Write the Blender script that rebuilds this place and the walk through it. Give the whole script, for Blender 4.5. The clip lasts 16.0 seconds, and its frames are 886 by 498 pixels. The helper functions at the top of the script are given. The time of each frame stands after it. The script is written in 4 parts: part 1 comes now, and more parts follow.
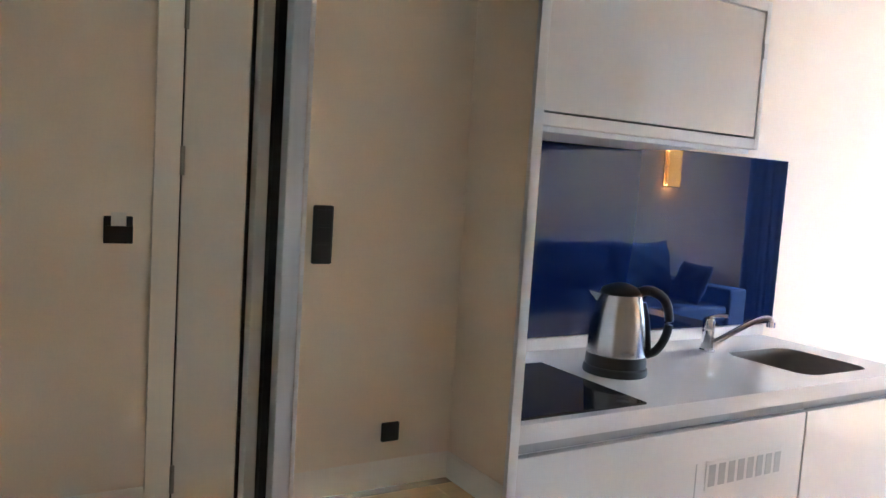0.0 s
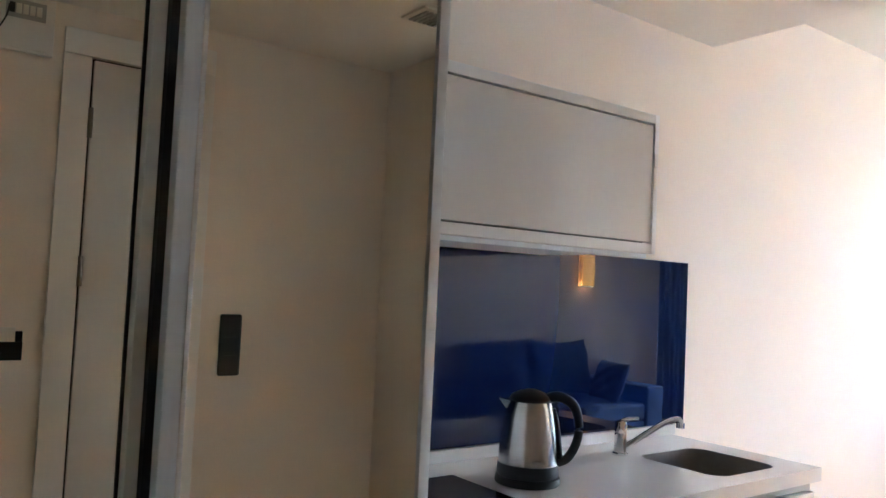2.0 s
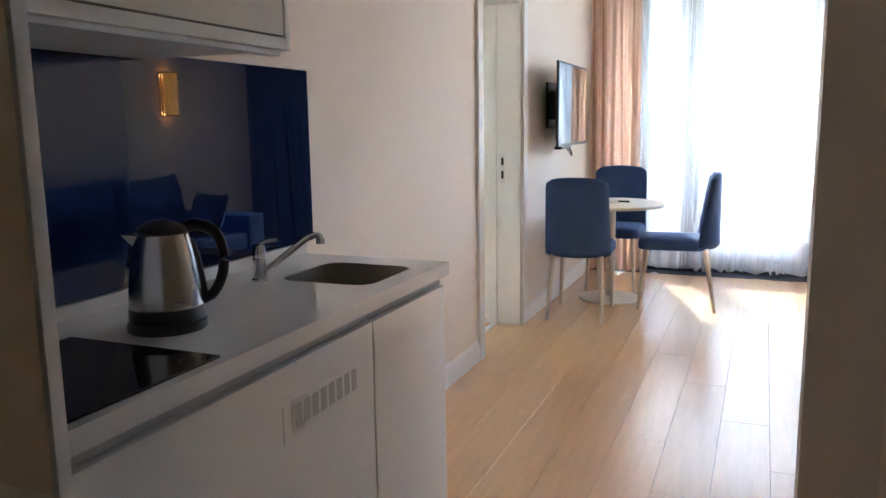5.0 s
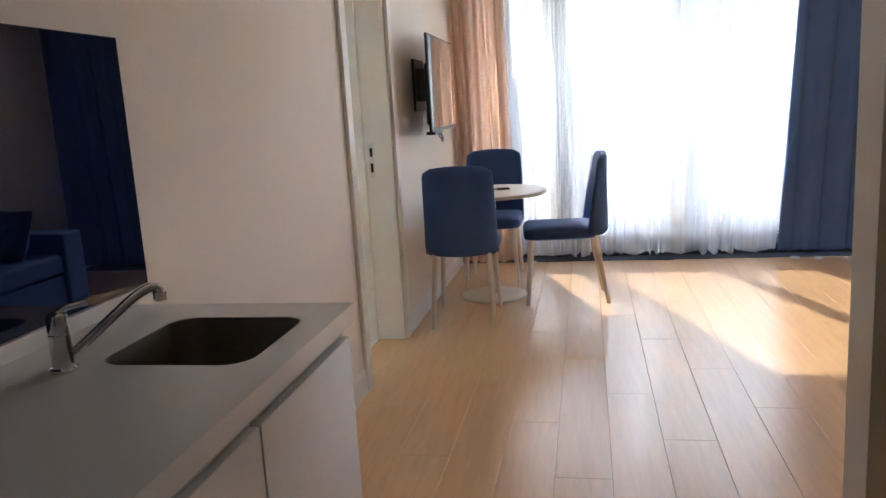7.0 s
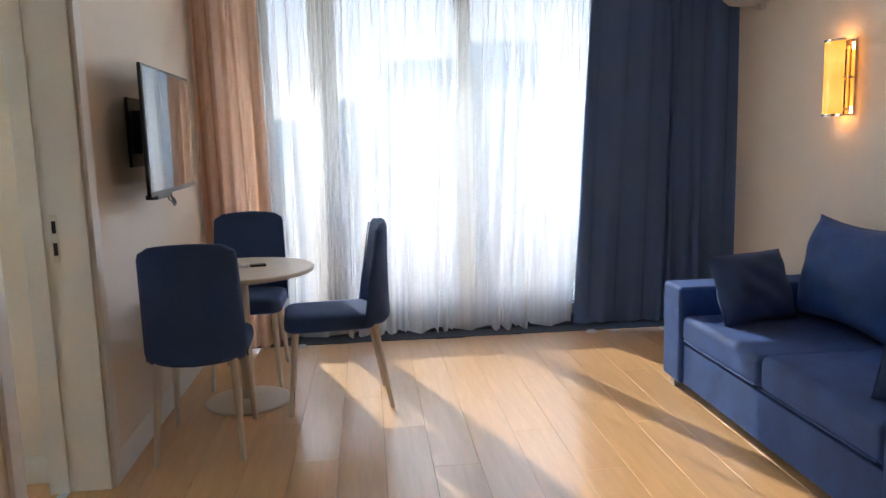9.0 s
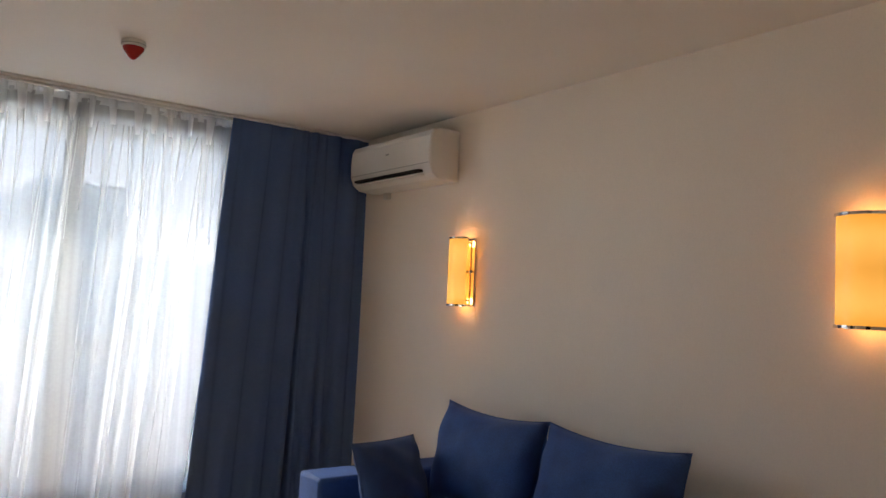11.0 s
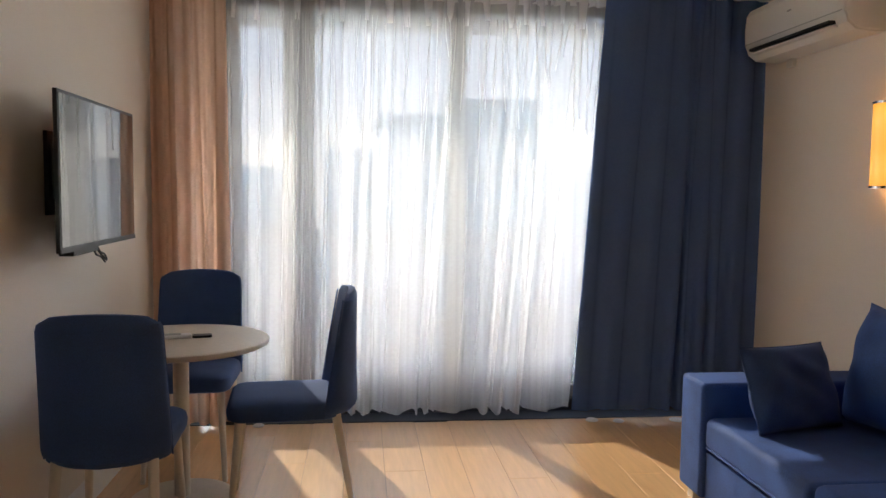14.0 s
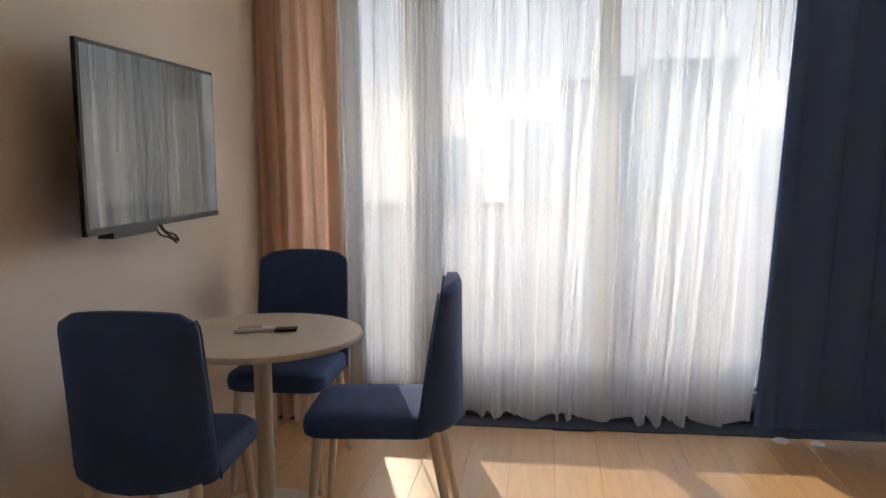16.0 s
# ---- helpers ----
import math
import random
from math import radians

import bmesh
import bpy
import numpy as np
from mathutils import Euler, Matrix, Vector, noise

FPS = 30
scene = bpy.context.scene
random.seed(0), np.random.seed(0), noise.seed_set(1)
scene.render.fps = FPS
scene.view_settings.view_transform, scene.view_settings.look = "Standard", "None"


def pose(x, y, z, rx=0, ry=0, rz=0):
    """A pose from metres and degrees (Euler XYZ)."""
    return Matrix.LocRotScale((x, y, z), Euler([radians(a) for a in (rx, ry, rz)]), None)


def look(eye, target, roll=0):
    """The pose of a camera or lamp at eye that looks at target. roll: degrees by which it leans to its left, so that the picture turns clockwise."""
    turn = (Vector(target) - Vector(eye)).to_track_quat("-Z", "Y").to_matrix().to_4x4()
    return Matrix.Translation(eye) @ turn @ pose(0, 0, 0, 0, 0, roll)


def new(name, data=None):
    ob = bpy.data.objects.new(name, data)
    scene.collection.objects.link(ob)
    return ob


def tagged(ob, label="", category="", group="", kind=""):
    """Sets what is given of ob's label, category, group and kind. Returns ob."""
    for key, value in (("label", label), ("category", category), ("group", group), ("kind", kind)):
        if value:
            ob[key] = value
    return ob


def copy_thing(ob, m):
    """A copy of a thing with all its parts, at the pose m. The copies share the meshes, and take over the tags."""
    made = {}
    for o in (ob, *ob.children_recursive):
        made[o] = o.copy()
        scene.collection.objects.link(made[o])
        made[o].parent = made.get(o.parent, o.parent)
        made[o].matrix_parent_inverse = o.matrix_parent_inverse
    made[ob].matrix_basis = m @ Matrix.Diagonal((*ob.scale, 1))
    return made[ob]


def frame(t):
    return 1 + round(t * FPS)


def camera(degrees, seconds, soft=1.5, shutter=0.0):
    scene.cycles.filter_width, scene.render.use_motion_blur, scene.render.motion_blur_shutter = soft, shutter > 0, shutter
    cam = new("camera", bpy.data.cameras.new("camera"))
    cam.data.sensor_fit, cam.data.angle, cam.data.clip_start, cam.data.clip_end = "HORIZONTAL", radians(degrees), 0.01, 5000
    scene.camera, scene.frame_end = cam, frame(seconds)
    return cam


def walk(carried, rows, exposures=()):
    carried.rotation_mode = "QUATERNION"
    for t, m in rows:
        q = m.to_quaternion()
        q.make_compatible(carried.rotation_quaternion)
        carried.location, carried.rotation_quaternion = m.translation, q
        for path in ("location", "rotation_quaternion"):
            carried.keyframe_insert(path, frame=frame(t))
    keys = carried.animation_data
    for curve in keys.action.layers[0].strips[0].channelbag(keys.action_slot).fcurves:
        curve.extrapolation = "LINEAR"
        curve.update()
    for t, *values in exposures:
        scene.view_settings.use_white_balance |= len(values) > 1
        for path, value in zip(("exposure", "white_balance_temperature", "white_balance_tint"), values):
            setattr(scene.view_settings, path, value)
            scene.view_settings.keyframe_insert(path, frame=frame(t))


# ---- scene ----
cam = camera(60.1, 16.0)
PATH = [
    (0, (1.71, 0.202, 1.371), (0.006, 1.235, 1.191), 3.7),
    (0.5, (1.73, 0.192, 1.395), (0.056, 1.287, 1.396), 4.4),
    (1, (1.735, 0.201, 1.407), (0.076, 1.313, 1.505), 4.8),
    (1.5, (1.732, 0.227, 1.406), (0.1, 1.377, 1.529), 4.5),
    (2, (1.716, 0.252, 1.391), (0.109, 1.44, 1.485), 2.7),
    (2.5, (1.703, 0.286, 1.38), (0.166, 1.565, 1.36), 0.8),
    (3, (1.672, 0.309, 1.364), (0.215, 1.674, 1.247), -0.3),
    (3.5, (1.627, 0.308, 1.357), (0.278, 1.777, 1.208), -0.6),
    (4, (1.566, 0.307, 1.352), (0.369, 1.9, 1.174), -0.6),
    (4.5, (1.512, 0.301, 1.334), (0.595, 2.062, 1.089), -0.8),
    (4.7, (1.491, 0.316, 1.328), (0.652, 2.108, 1.041), -0.8),
    (6.8, (1.072, 0.908, 1.318), (0.607, 2.818, 0.953), -3.8),
    (7, (1.06, 0.982, 1.315), (0.684, 2.912, 0.949), -3.4),
    (7.5, (1.096, 1.28, 1.321), (0.771, 3.218, 0.949), -2.8),
    (8, (1.118, 1.519, 1.327), (0.938, 3.471, 0.932), -0.6),
    (8.5, (1.093, 1.8, 1.378), (1.072, 3.773, 1.051), -0.1),
    (9, (1.095, 2.043, 1.383), (1.283, 4.013, 1.097), -1.7),
    (9.5, (1.1, 2.268, 1.397), (1.592, 4.191, 1.149), -2.3),
    (9.7, (1.077, 2.335, 1.391), (1.774, 4.193, 1.143), -1.8),
    (11.8, (0.836, 2.464, 1.51), (2.025, 4.044, 1.814), 1.6),
    (12, (0.822, 2.473, 1.501), (1.917, 4.12, 1.801), 1.4),
    (12.5, (0.806, 2.521, 1.466), (1.68, 4.303, 1.712), -1.3),
    (13, (0.91, 2.579, 1.449), (1.601, 4.453, 1.556), -2.0),
    (13.5, (1.11, 2.645, 1.433), (1.512, 4.603, 1.392), -0.4),
    (14, (1.201, 2.668, 1.399), (1.413, 4.651, 1.25), 0.7),
    (14.5, (1.24, 2.706, 1.382), (1.324, 4.697, 1.206), 0.4),
    (15, (1.286, 2.87, 1.376), (1.247, 4.859, 1.171), 0.0),
    (15.5, (1.344, 3.125, 1.392), (1.13, 5.103, 1.185), -0.5),
    (16, (1.486, 3.383, 1.379), (1.215, 5.352, 1.15), -0.5),
]
EXPOSURES = [(0, 8.1, 5350, 0), (1.0, 7.75, 5400, 0), (2.0, 7.6, 5400, -1), (3.0, 7.3, 5450, -3), (3.5, 7.05, 5500, -4), (4.0, 6.6, 5600, -4), (4.7, 6.4, 5700, -1),
             (6.0, 6.05, 6100, 4), (7.0, 5.8, 6350, 5), (8.5, 5.3, 6450, 5), (9.5, 5.15, 6550, 5), (12.0, 4.8, 6850, 7), (14.0, 4.9, 7050, 7), (16, 4.75, 7250, 8)]
walk(cam, [(t, look(e, g, r)) for t, e, g, r in PATH], EXPOSURES)


# ---------------------------------------------------------------- light
SUN_WAY = Vector((0.34, -1.0, -0.64))
world = bpy.data.worlds.new("sky")
scene.world = world
world.use_nodes = True
wt = world.node_tree
sky = wt.nodes.new("ShaderNodeTexSky")
sky.sky_type = "NISHITA"
sky.sun_disc = False
sky.sun_elevation = math.atan2(0.64, math.hypot(0.34, 1.0))
sky.sun_rotation = math.atan2(-0.34, 1.0)
sky.altitude = 60
sky.dust_density = 1.0
sky.ozone_density = 2.0
wt.links.new(sky.outputs[0], wt.nodes["Background"].inputs[0])
wt.nodes["Background"].inputs[1].default_value = 0.15
sun_data = bpy.data.lights.new("sun", "SUN")
sun_data.energy, sun_data.angle, sun_data.color = 0.17, radians(0.5), (1.0, 0.94, 0.86)
sun = new("sun", sun_data)
sun.matrix_world = look(-SUN_WAY * 20, (0, 0, 0))


# ---------------------------------------------------------------- materials
def mat(name, rgb, rough=0.5, metal=0.0, grain=0.0, scale=40.0, spots=0.0, spot_scale=3.0, bump=0.0, coat=0.0, per_object=0.0, stretch=(1, 1, 1), sheen=0.0, coat_rough=0.08):
    m = bpy.data.materials.new(name)
    m.use_nodes = True
    nt = m.node_tree
    b = nt.nodes["Principled BSDF"]
    b.inputs["Roughness"].default_value = rough
    b.inputs["Metallic"].default_value = metal
    b.inputs["Coat Weight"].default_value = coat
    b.inputs["Coat Roughness"].default_value = coat_rough
    b.inputs["Sheen Weight"].default_value = sheen
    b.inputs["Sheen Tint"].default_value = (0.35, 0.5, 0.95, 1)
    b.inputs["Base Color"].default_value = (*rgb, 1)
    tc = nt.nodes.new("ShaderNodeTexCoord")
    mp = nt.nodes.new("ShaderNodeMapping")
    mp.inputs["Scale"].default_value = stretch
    nt.links.new(tc.outputs["Object"], mp.inputs[0])
    fine = nt.nodes.new("ShaderNodeTexNoise")
    fine.inputs["Scale"].default_value = scale
    fine.inputs["Detail"].default_value = 6
    nt.links.new(mp.outputs[0], fine.inputs[0])
    wide = nt.nodes.new("ShaderNodeTexNoise")
    wide.inputs["Scale"].default_value = spot_scale
    wide.inputs["Detail"].default_value = 4
    nt.links.new(mp.outputs[0], wide.inputs[0])
    value = None

    def ranged(socket, amount):
        r = nt.nodes.new("ShaderNodeMapRange")
        r.inputs[1].default_value, r.inputs[2].default_value = 0.3, 0.7
        r.inputs[3].default_value, r.inputs[4].default_value = 1 - amount, 1 + amount
        nt.links.new(socket, r.inputs[0])
        return r.outputs[0]

    chain = []
    if grain:
        chain.append(ranged(fine.outputs[0], grain))
    if spots:
        chain.append(ranged(wide.outputs[0], spots))
    if per_object:
        oi = nt.nodes.new("ShaderNodeObjectInfo")
        r = nt.nodes.new("ShaderNodeMapRange")
        r.inputs[3].default_value, r.inputs[4].default_value = 1 - per_object, 1 + per_object
        nt.links.new(oi.outputs["Random"], r.inputs[0])
        chain.append(r.outputs[0])
    for s in chain:
        if value is None:
            value = s
        else:
            mul = nt.nodes.new("ShaderNodeMath")
            mul.operation = "MULTIPLY"
            nt.links.new(value, mul.inputs[0])
            nt.links.new(s, mul.inputs[1])
            value = mul.outputs[0]
    if value is not None:
        hsv = nt.nodes.new("ShaderNodeHueSaturation")
        hsv.inputs["Color"].default_value = (*rgb, 1)
        nt.links.new(value, hsv.inputs["Value"])
        nt.links.new(hsv.outputs[0], b.inputs["Base Color"])
    if bump:
        bp = nt.nodes.new("ShaderNodeBump")
        bp.inputs["Strength"].default_value = bump
        bp.inputs["Distance"].default_value = 0.002
        nt.links.new(fine.outputs[0], bp.inputs["Height"])
        nt.links.new(bp.outputs[0], b.inputs["Normal"])
    return m


def cloth(name, rgb, clear, through_light, bands=0.0):
    """Woven cloth that lets some light through: clear gaps, scattered light and its own colour."""
    m = bpy.data.materials.new(name)
    m.use_nodes = True
    nt = m.node_tree
    nt.nodes.remove(nt.nodes["Principled BSDF"])
    out = nt.nodes["Material Output"]
    tc = nt.nodes.new("ShaderNodeTexCoord")
    n = nt.nodes.new("ShaderNodeTexNoise")
    n.inputs["Scale"].default_value = 60
    nt.links.new(tc.outputs["Object"], n.inputs[0])
    hsv = nt.nodes.new("ShaderNodeHueSaturation")
    hsv.inputs["Color"].default_value = (*rgb, 1)
    r = nt.nodes.new("ShaderNodeMapRange")
    r.inputs[3].default_value, r.inputs[4].default_value = 0.93, 1.07
    nt.links.new(n.outputs[0], r.inputs[0])
    nt.links.new(r.outputs[0], hsv.inputs["Value"])
    d = nt.nodes.new("ShaderNodeBsdfDiffuse")
    t = nt.nodes.new("ShaderNodeBsdfTranslucent")
    nt.links.new(hsv.outputs[0], d.inputs[0])
    nt.links.new(hsv.outputs[0], t.inputs[0])
    a = nt.nodes.new("ShaderNodeMixShader")
    a.inputs[0].default_value = through_light
    nt.links.new(d.outputs[0], a.inputs[1])
    nt.links.new(t.outputs[0], a.inputs[2])
    c = nt.nodes.new("ShaderNodeBsdfTransparent")
    x = nt.nodes.new("ShaderNodeMixShader")
    x.inputs[0].default_value = clear
    if bands:
        # lengthwise bands of more and less clearness, added to break sunlight into streaks
        mp = nt.nodes.new("ShaderNodeMapping")
        mp.inputs["Scale"].default_value = (22, 0.0, 0.06)
        nt.links.new(tc.outputs["Object"], mp.inputs[0])
        bn = nt.nodes.new("ShaderNodeTexNoise")
        bn.inputs["Scale"].default_value = 1.0
        bn.inputs["Detail"].default_value = 3.0
        nt.links.new(mp.outputs[0], bn.inputs[0])
        br = nt.nodes.new("ShaderNodeMapRange")
        br.inputs[1].default_value, br.inputs[2].default_value = 0.34, 0.68
        br.inputs[3].default_value, br.inputs[4].default_value = clear - bands, clear + bands
        nt.links.new(bn.outputs[0], br.inputs[0])
        nt.links.new(br.outputs[0], x.inputs[0])
    nt.links.new(a.outputs[0], x.inputs[1])
    nt.links.new(c.outputs[0], x.inputs[2])
    nt.links.new(x.outputs[0], out.inputs[0])
    return m


# Clear pane with a dark tint added to hold down the bright view outside.
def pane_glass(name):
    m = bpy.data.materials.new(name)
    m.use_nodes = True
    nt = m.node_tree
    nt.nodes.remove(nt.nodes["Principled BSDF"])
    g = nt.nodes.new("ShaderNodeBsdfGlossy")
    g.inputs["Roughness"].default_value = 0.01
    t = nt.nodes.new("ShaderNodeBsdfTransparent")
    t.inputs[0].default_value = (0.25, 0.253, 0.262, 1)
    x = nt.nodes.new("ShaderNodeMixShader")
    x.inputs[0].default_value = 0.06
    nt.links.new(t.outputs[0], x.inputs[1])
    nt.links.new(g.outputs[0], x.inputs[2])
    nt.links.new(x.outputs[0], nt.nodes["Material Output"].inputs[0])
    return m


def lamp_glass(name):
    """Amber glass lit from two bulbs inside: warmer in the middle, brightest near the ends."""
    m = bpy.data.materials.new(name)
    m.use_nodes = True
    nt = m.node_tree
    b = nt.nodes["Principled BSDF"]
    b.inputs["Base Color"].default_value = (0.85, 0.5, 0.14, 1)
    b.inputs["Roughness"].default_value = 0.25
    tc = nt.nodes.new("ShaderNodeTexCoord")
    sep = nt.nodes.new("ShaderNodeSeparateXYZ")
    nt.links.new(tc.outputs["Generated"], sep.inputs[0])
    ramp = nt.nodes.new("ShaderNodeValToRGB")
    e = ramp.color_ramp.elements
    e[0].position, e[0].color = 0.0, (0.85, 0.33, 0.035, 1)
    e[1].position, e[1].color = 1.0, (0.85, 0.33, 0.035, 1)
    for p, c in ((0.2, (1.0, 0.47, 0.10, 1)), (0.5, (0.80, 0.34, 0.05, 1)), (0.8, (1.0, 0.47, 0.10, 1))):
        k = e.new(p)
        k.color = c
    nt.links.new(sep.outputs["Z"], ramp.inputs[0])
    nt.links.new(ramp.outputs[0], b.inputs["Emission Color"])
    b.inputs["Emission Strength"].default_value = 0.034
    return m


def haze_sky(name):
    """The hazy low sky behind the town: paler near the horizon, bluer higher up, with faint cloud."""
    m = bpy.data.materials.new(name)
    m.use_nodes = True
    nt = m.node_tree
    nt.nodes.remove(nt.nodes["Principled BSDF"])
    tc = nt.nodes.new("ShaderNodeTexCoord")
    mp = nt.nodes.new("ShaderNodeMapping")
    mp.inputs["Scale"].default_value = (0.035, 0.035, 0.09)
    nt.links.new(tc.outputs["Object"], mp.inputs[0])
    cloud = nt.nodes.new("ShaderNodeTexNoise")
    cloud.inputs["Scale"].default_value = 1.0
    cloud.inputs["Detail"].default_value = 5
    nt.links.new(mp.outputs[0], cloud.inputs[0])
    sep = nt.nodes.new("ShaderNodeSeparateXYZ")
    nt.links.new(tc.outputs["Object"], sep.inputs[0])
    up = nt.nodes.new("ShaderNodeMapRange")
    up.inputs[1].default_value, up.inputs[2].default_value = 2.0, 22.0
    nt.links.new(sep.outputs["Z"], up.inputs[0])
    add = nt.nodes.new("ShaderNodeMath")
    add.operation = "MULTIPLY_ADD"
    add.inputs[1].default_value, add.inputs[2].default_value = 0.9, -0.45
    nt.links.new(cloud.outputs[0], add.inputs[0])
    mix = nt.nodes.new("ShaderNodeMath")
    mix.operation = "ADD"
    mix.use_clamp = True
    nt.links.new(up.outputs[0], mix.inputs[0])
    nt.links.new(add.outputs[0], mix.inputs[1])
    ramp = nt.nodes.new("ShaderNodeValToRGB")
    e = ramp.color_ramp.elements
    e[0].position, e[0].color = 0.1, (0.86, 0.86, 0.85, 1)
    e[1].position, e[1].color = 0.9, (0.70, 0.79, 0.96, 1)
    nt.links.new(mix.outputs[0], ramp.inputs[0])
    em = nt.nodes.new("ShaderNodeEmission")
    em.inputs[1].default_value = 0.60
    nt.links.new(ramp.outputs[0], em.inputs[0])
    nt.links.new(em.outputs[0], nt.nodes["Material Output"].inputs[0])
    return m


M_WALL = mat("cream_wall_paint", (0.88, 0.80, 0.705), 0.75, grain=0.02, scale=120, spots=0.02, spot_scale=1.2, bump=0.12)
M_CEIL = mat("ceiling_paint", (0.88, 0.845, 0.79), 0.85, grain=0.015, scale=90, spots=0.02, spot_scale=1.0, bump=0.08)
M_WHITE = mat("white_lacquer", (0.88, 0.865, 0.84), 0.35, grain=0.01, scale=80, spots=0.015, bump=0.03)
M_GLOSS = mat("gloss_white_front", (0.80, 0.77, 0.73), 0.14, grain=0.01, scale=60, spots=0.015, coat=0.25)
M_STONE = mat("white_composite_worktop", (0.80, 0.77, 0.74), 0.22, grain=0.04, scale=350, spots=0.02, coat=0.2)
M_PLANK = mat("oak_laminate", (0.79, 0.475, 0.225), 0.30, grain=0.04, scale=12, spots=0.06, spot_scale=5, bump=0.03, per_object=0.025, stretch=(6, 0.5, 1), coat=0.8, coat_rough=0.24)
M_JOINT = mat("plank_joint", (0.20, 0.11, 0.05), 0.8, grain=0.1)
M_NAVY = mat("navy_velvet", (0.018, 0.068, 0.255), 0.75, grain=0.16, scale=160, spots=0.26, spot_scale=6, bump=0.25, sheen=0.12)
M_NAVYCH = mat("navy_chair_fabric", (0.040, 0.086, 0.225), 0.85, grain=0.18, scale=260, spots=0.08, spot_scale=9, bump=0.3, sheen=0.08)
M_BLUECUR = cloth("navy_curtain_fabric", (0.108, 0.186, 0.395), 0.0, 0.0)
M_LEG = mat("cream_lacquered_wood", (0.74, 0.66, 0.55), 0.4, grain=0.04, scale=50, spots=0.03, stretch=(1, 1, 0.2))
M_BEIGE = cloth("beige_curtain_cloth", (0.76, 0.52, 0.38), 0.0, 0.38)
M_SHEER = cloth("white_sheer_voile", (0.93, 0.93, 0.92), 0.59, 0.30, bands=0.05)
M_SIDECLOTH = cloth("thin_cream_light_cloth", (0.95, 0.84, 0.68), 0.08, 0.65)
M_SHEERHEM = cloth("white_sheer_hem", (0.90, 0.90, 0.89), 0.30, 0.36)
M_CREASESHADE = cloth("voile_crease_shade", (0.88, 0.88, 0.87), 0.34, 0.15)
M_DOUBLE = cloth("doubled_voile", (0.93, 0.93, 0.92), 0.54, 0.34)
M_BLACK = mat("black_plastic", (0.006, 0.006, 0.007), 0.4, grain=0.1, scale=200)
# Black of seals; also fills holes and gaps where there is only shade.
M_GAPBLACK = mat("black_seal_and_gap_shade", (0.008, 0.008, 0.009), 0.7, grain=0.1, scale=200)
M_SCREEN = mat("tv_screen_glass", (0.004, 0.004, 0.005), 0.03, coat=0.8, coat_rough=0.02)
M_CHROME = mat("polished_chrome", (0.75, 0.75, 0.76), 0.08, 1.0, grain=0.02)
M_STEEL = mat("brushed_steel", (0.55, 0.54, 0.53), 0.24, 1.0, grain=0.08, scale=30, stretch=(1, 1, 25), bump=0.05)
M_SINK = mat("satin_steel_bowl", (0.40, 0.37, 0.34), 0.36, 1.0, grain=0.06, scale=60)
M_ALU = mat("silver_aluminium", (0.82, 0.85, 0.88), 0.42, 0.05, grain=0.03, scale=120, stretch=(1, 1, 0.05))
M_MIRROR = mat("mirror_silver", (0.96, 0.92, 0.80), 0.0, 1.0)
M_SPLASH = mat("navy_back_painted_glass", (0.0030, 0.0085, 0.042), 0.0)
M_HOB = mat("black_ceramic_glass", (0.004, 0.004, 0.005), 0.05, coat=0.4)
M_FRAME = mat("grey_window_frame", (0.17, 0.18, 0.19), 0.4, grain=0.03, scale=100)
M_PALEBAND = cloth("milky_pale_band", (0.84, 0.85, 0.86), 0.0, 0.30)
M_DARK = mat("dark_threshold", (0.03, 0.034, 0.042), 0.5, grain=0.1, scale=80)
M_PLASTIC = mat("white_plastic", (0.78, 0.76, 0.72), 0.3, grain=0.01, scale=100, spots=0.02)
M_RED = mat("red_plastic_lens", (0.42, 0.02, 0.02), 0.25, grain=0.03)
# Grey plastic; also stands for shade in the grip channel and grille slots.
M_GREY = mat("grey_plastic_and_recess_shade", (0.42, 0.41, 0.39), 0.5, grain=0.03)
M_HINGE = mat("nickel_hinge", (0.30, 0.29, 0.27), 0.35, 0.9, grain=0.05)
M_DOOR = mat("pale_painted_door", (0.72, 0.71, 0.68), 0.4, grain=0.015, scale=70, spots=0.02)
M_PHONE = mat("silver_remote_plastic", (0.86, 0.86, 0.86), 0.3, grain=0.02)
M_HAZE = haze_sky("hazy_low_sky")
M_LAMP = lamp_glass("lit_amber_glass")
M_PANE = pane_glass("view_dimming_pane")
M_CONCRETE = mat("painted_parapet", (0.90, 0.89, 0.87), 0.8, grain=0.05, scale=30, spots=0.06, bump=0.2)
M_FROST = cloth("frosted_white_panel", (0.94, 0.93, 0.91), 0.0, 0.80)
M_FACADE = mat("pale_facade", (0.88, 0.87, 0.85), 0.8, grain=0.05, scale=0.8, spots=0.08, spot_scale=0.1)
M_FACADE2 = mat("grey_facade", (0.80, 0.82, 0.84), 0.7, grain=0.05, scale=0.8, spots=0.08, spot_scale=0.1)
M_FARGLASS = mat("far_window_glass", (0.42, 0.46, 0.50), 0.1, grain=0.1, scale=0.5)
M_GROUND = mat("city_ground", (0.16, 0.17, 0.15), 0.9, grain=0.2, scale=0.05, spots=0.2, spot_scale=0.01)
M_BULB = mat("warm_inner_metal", (0.6, 0.45, 0.25), 0.3, 0.8)


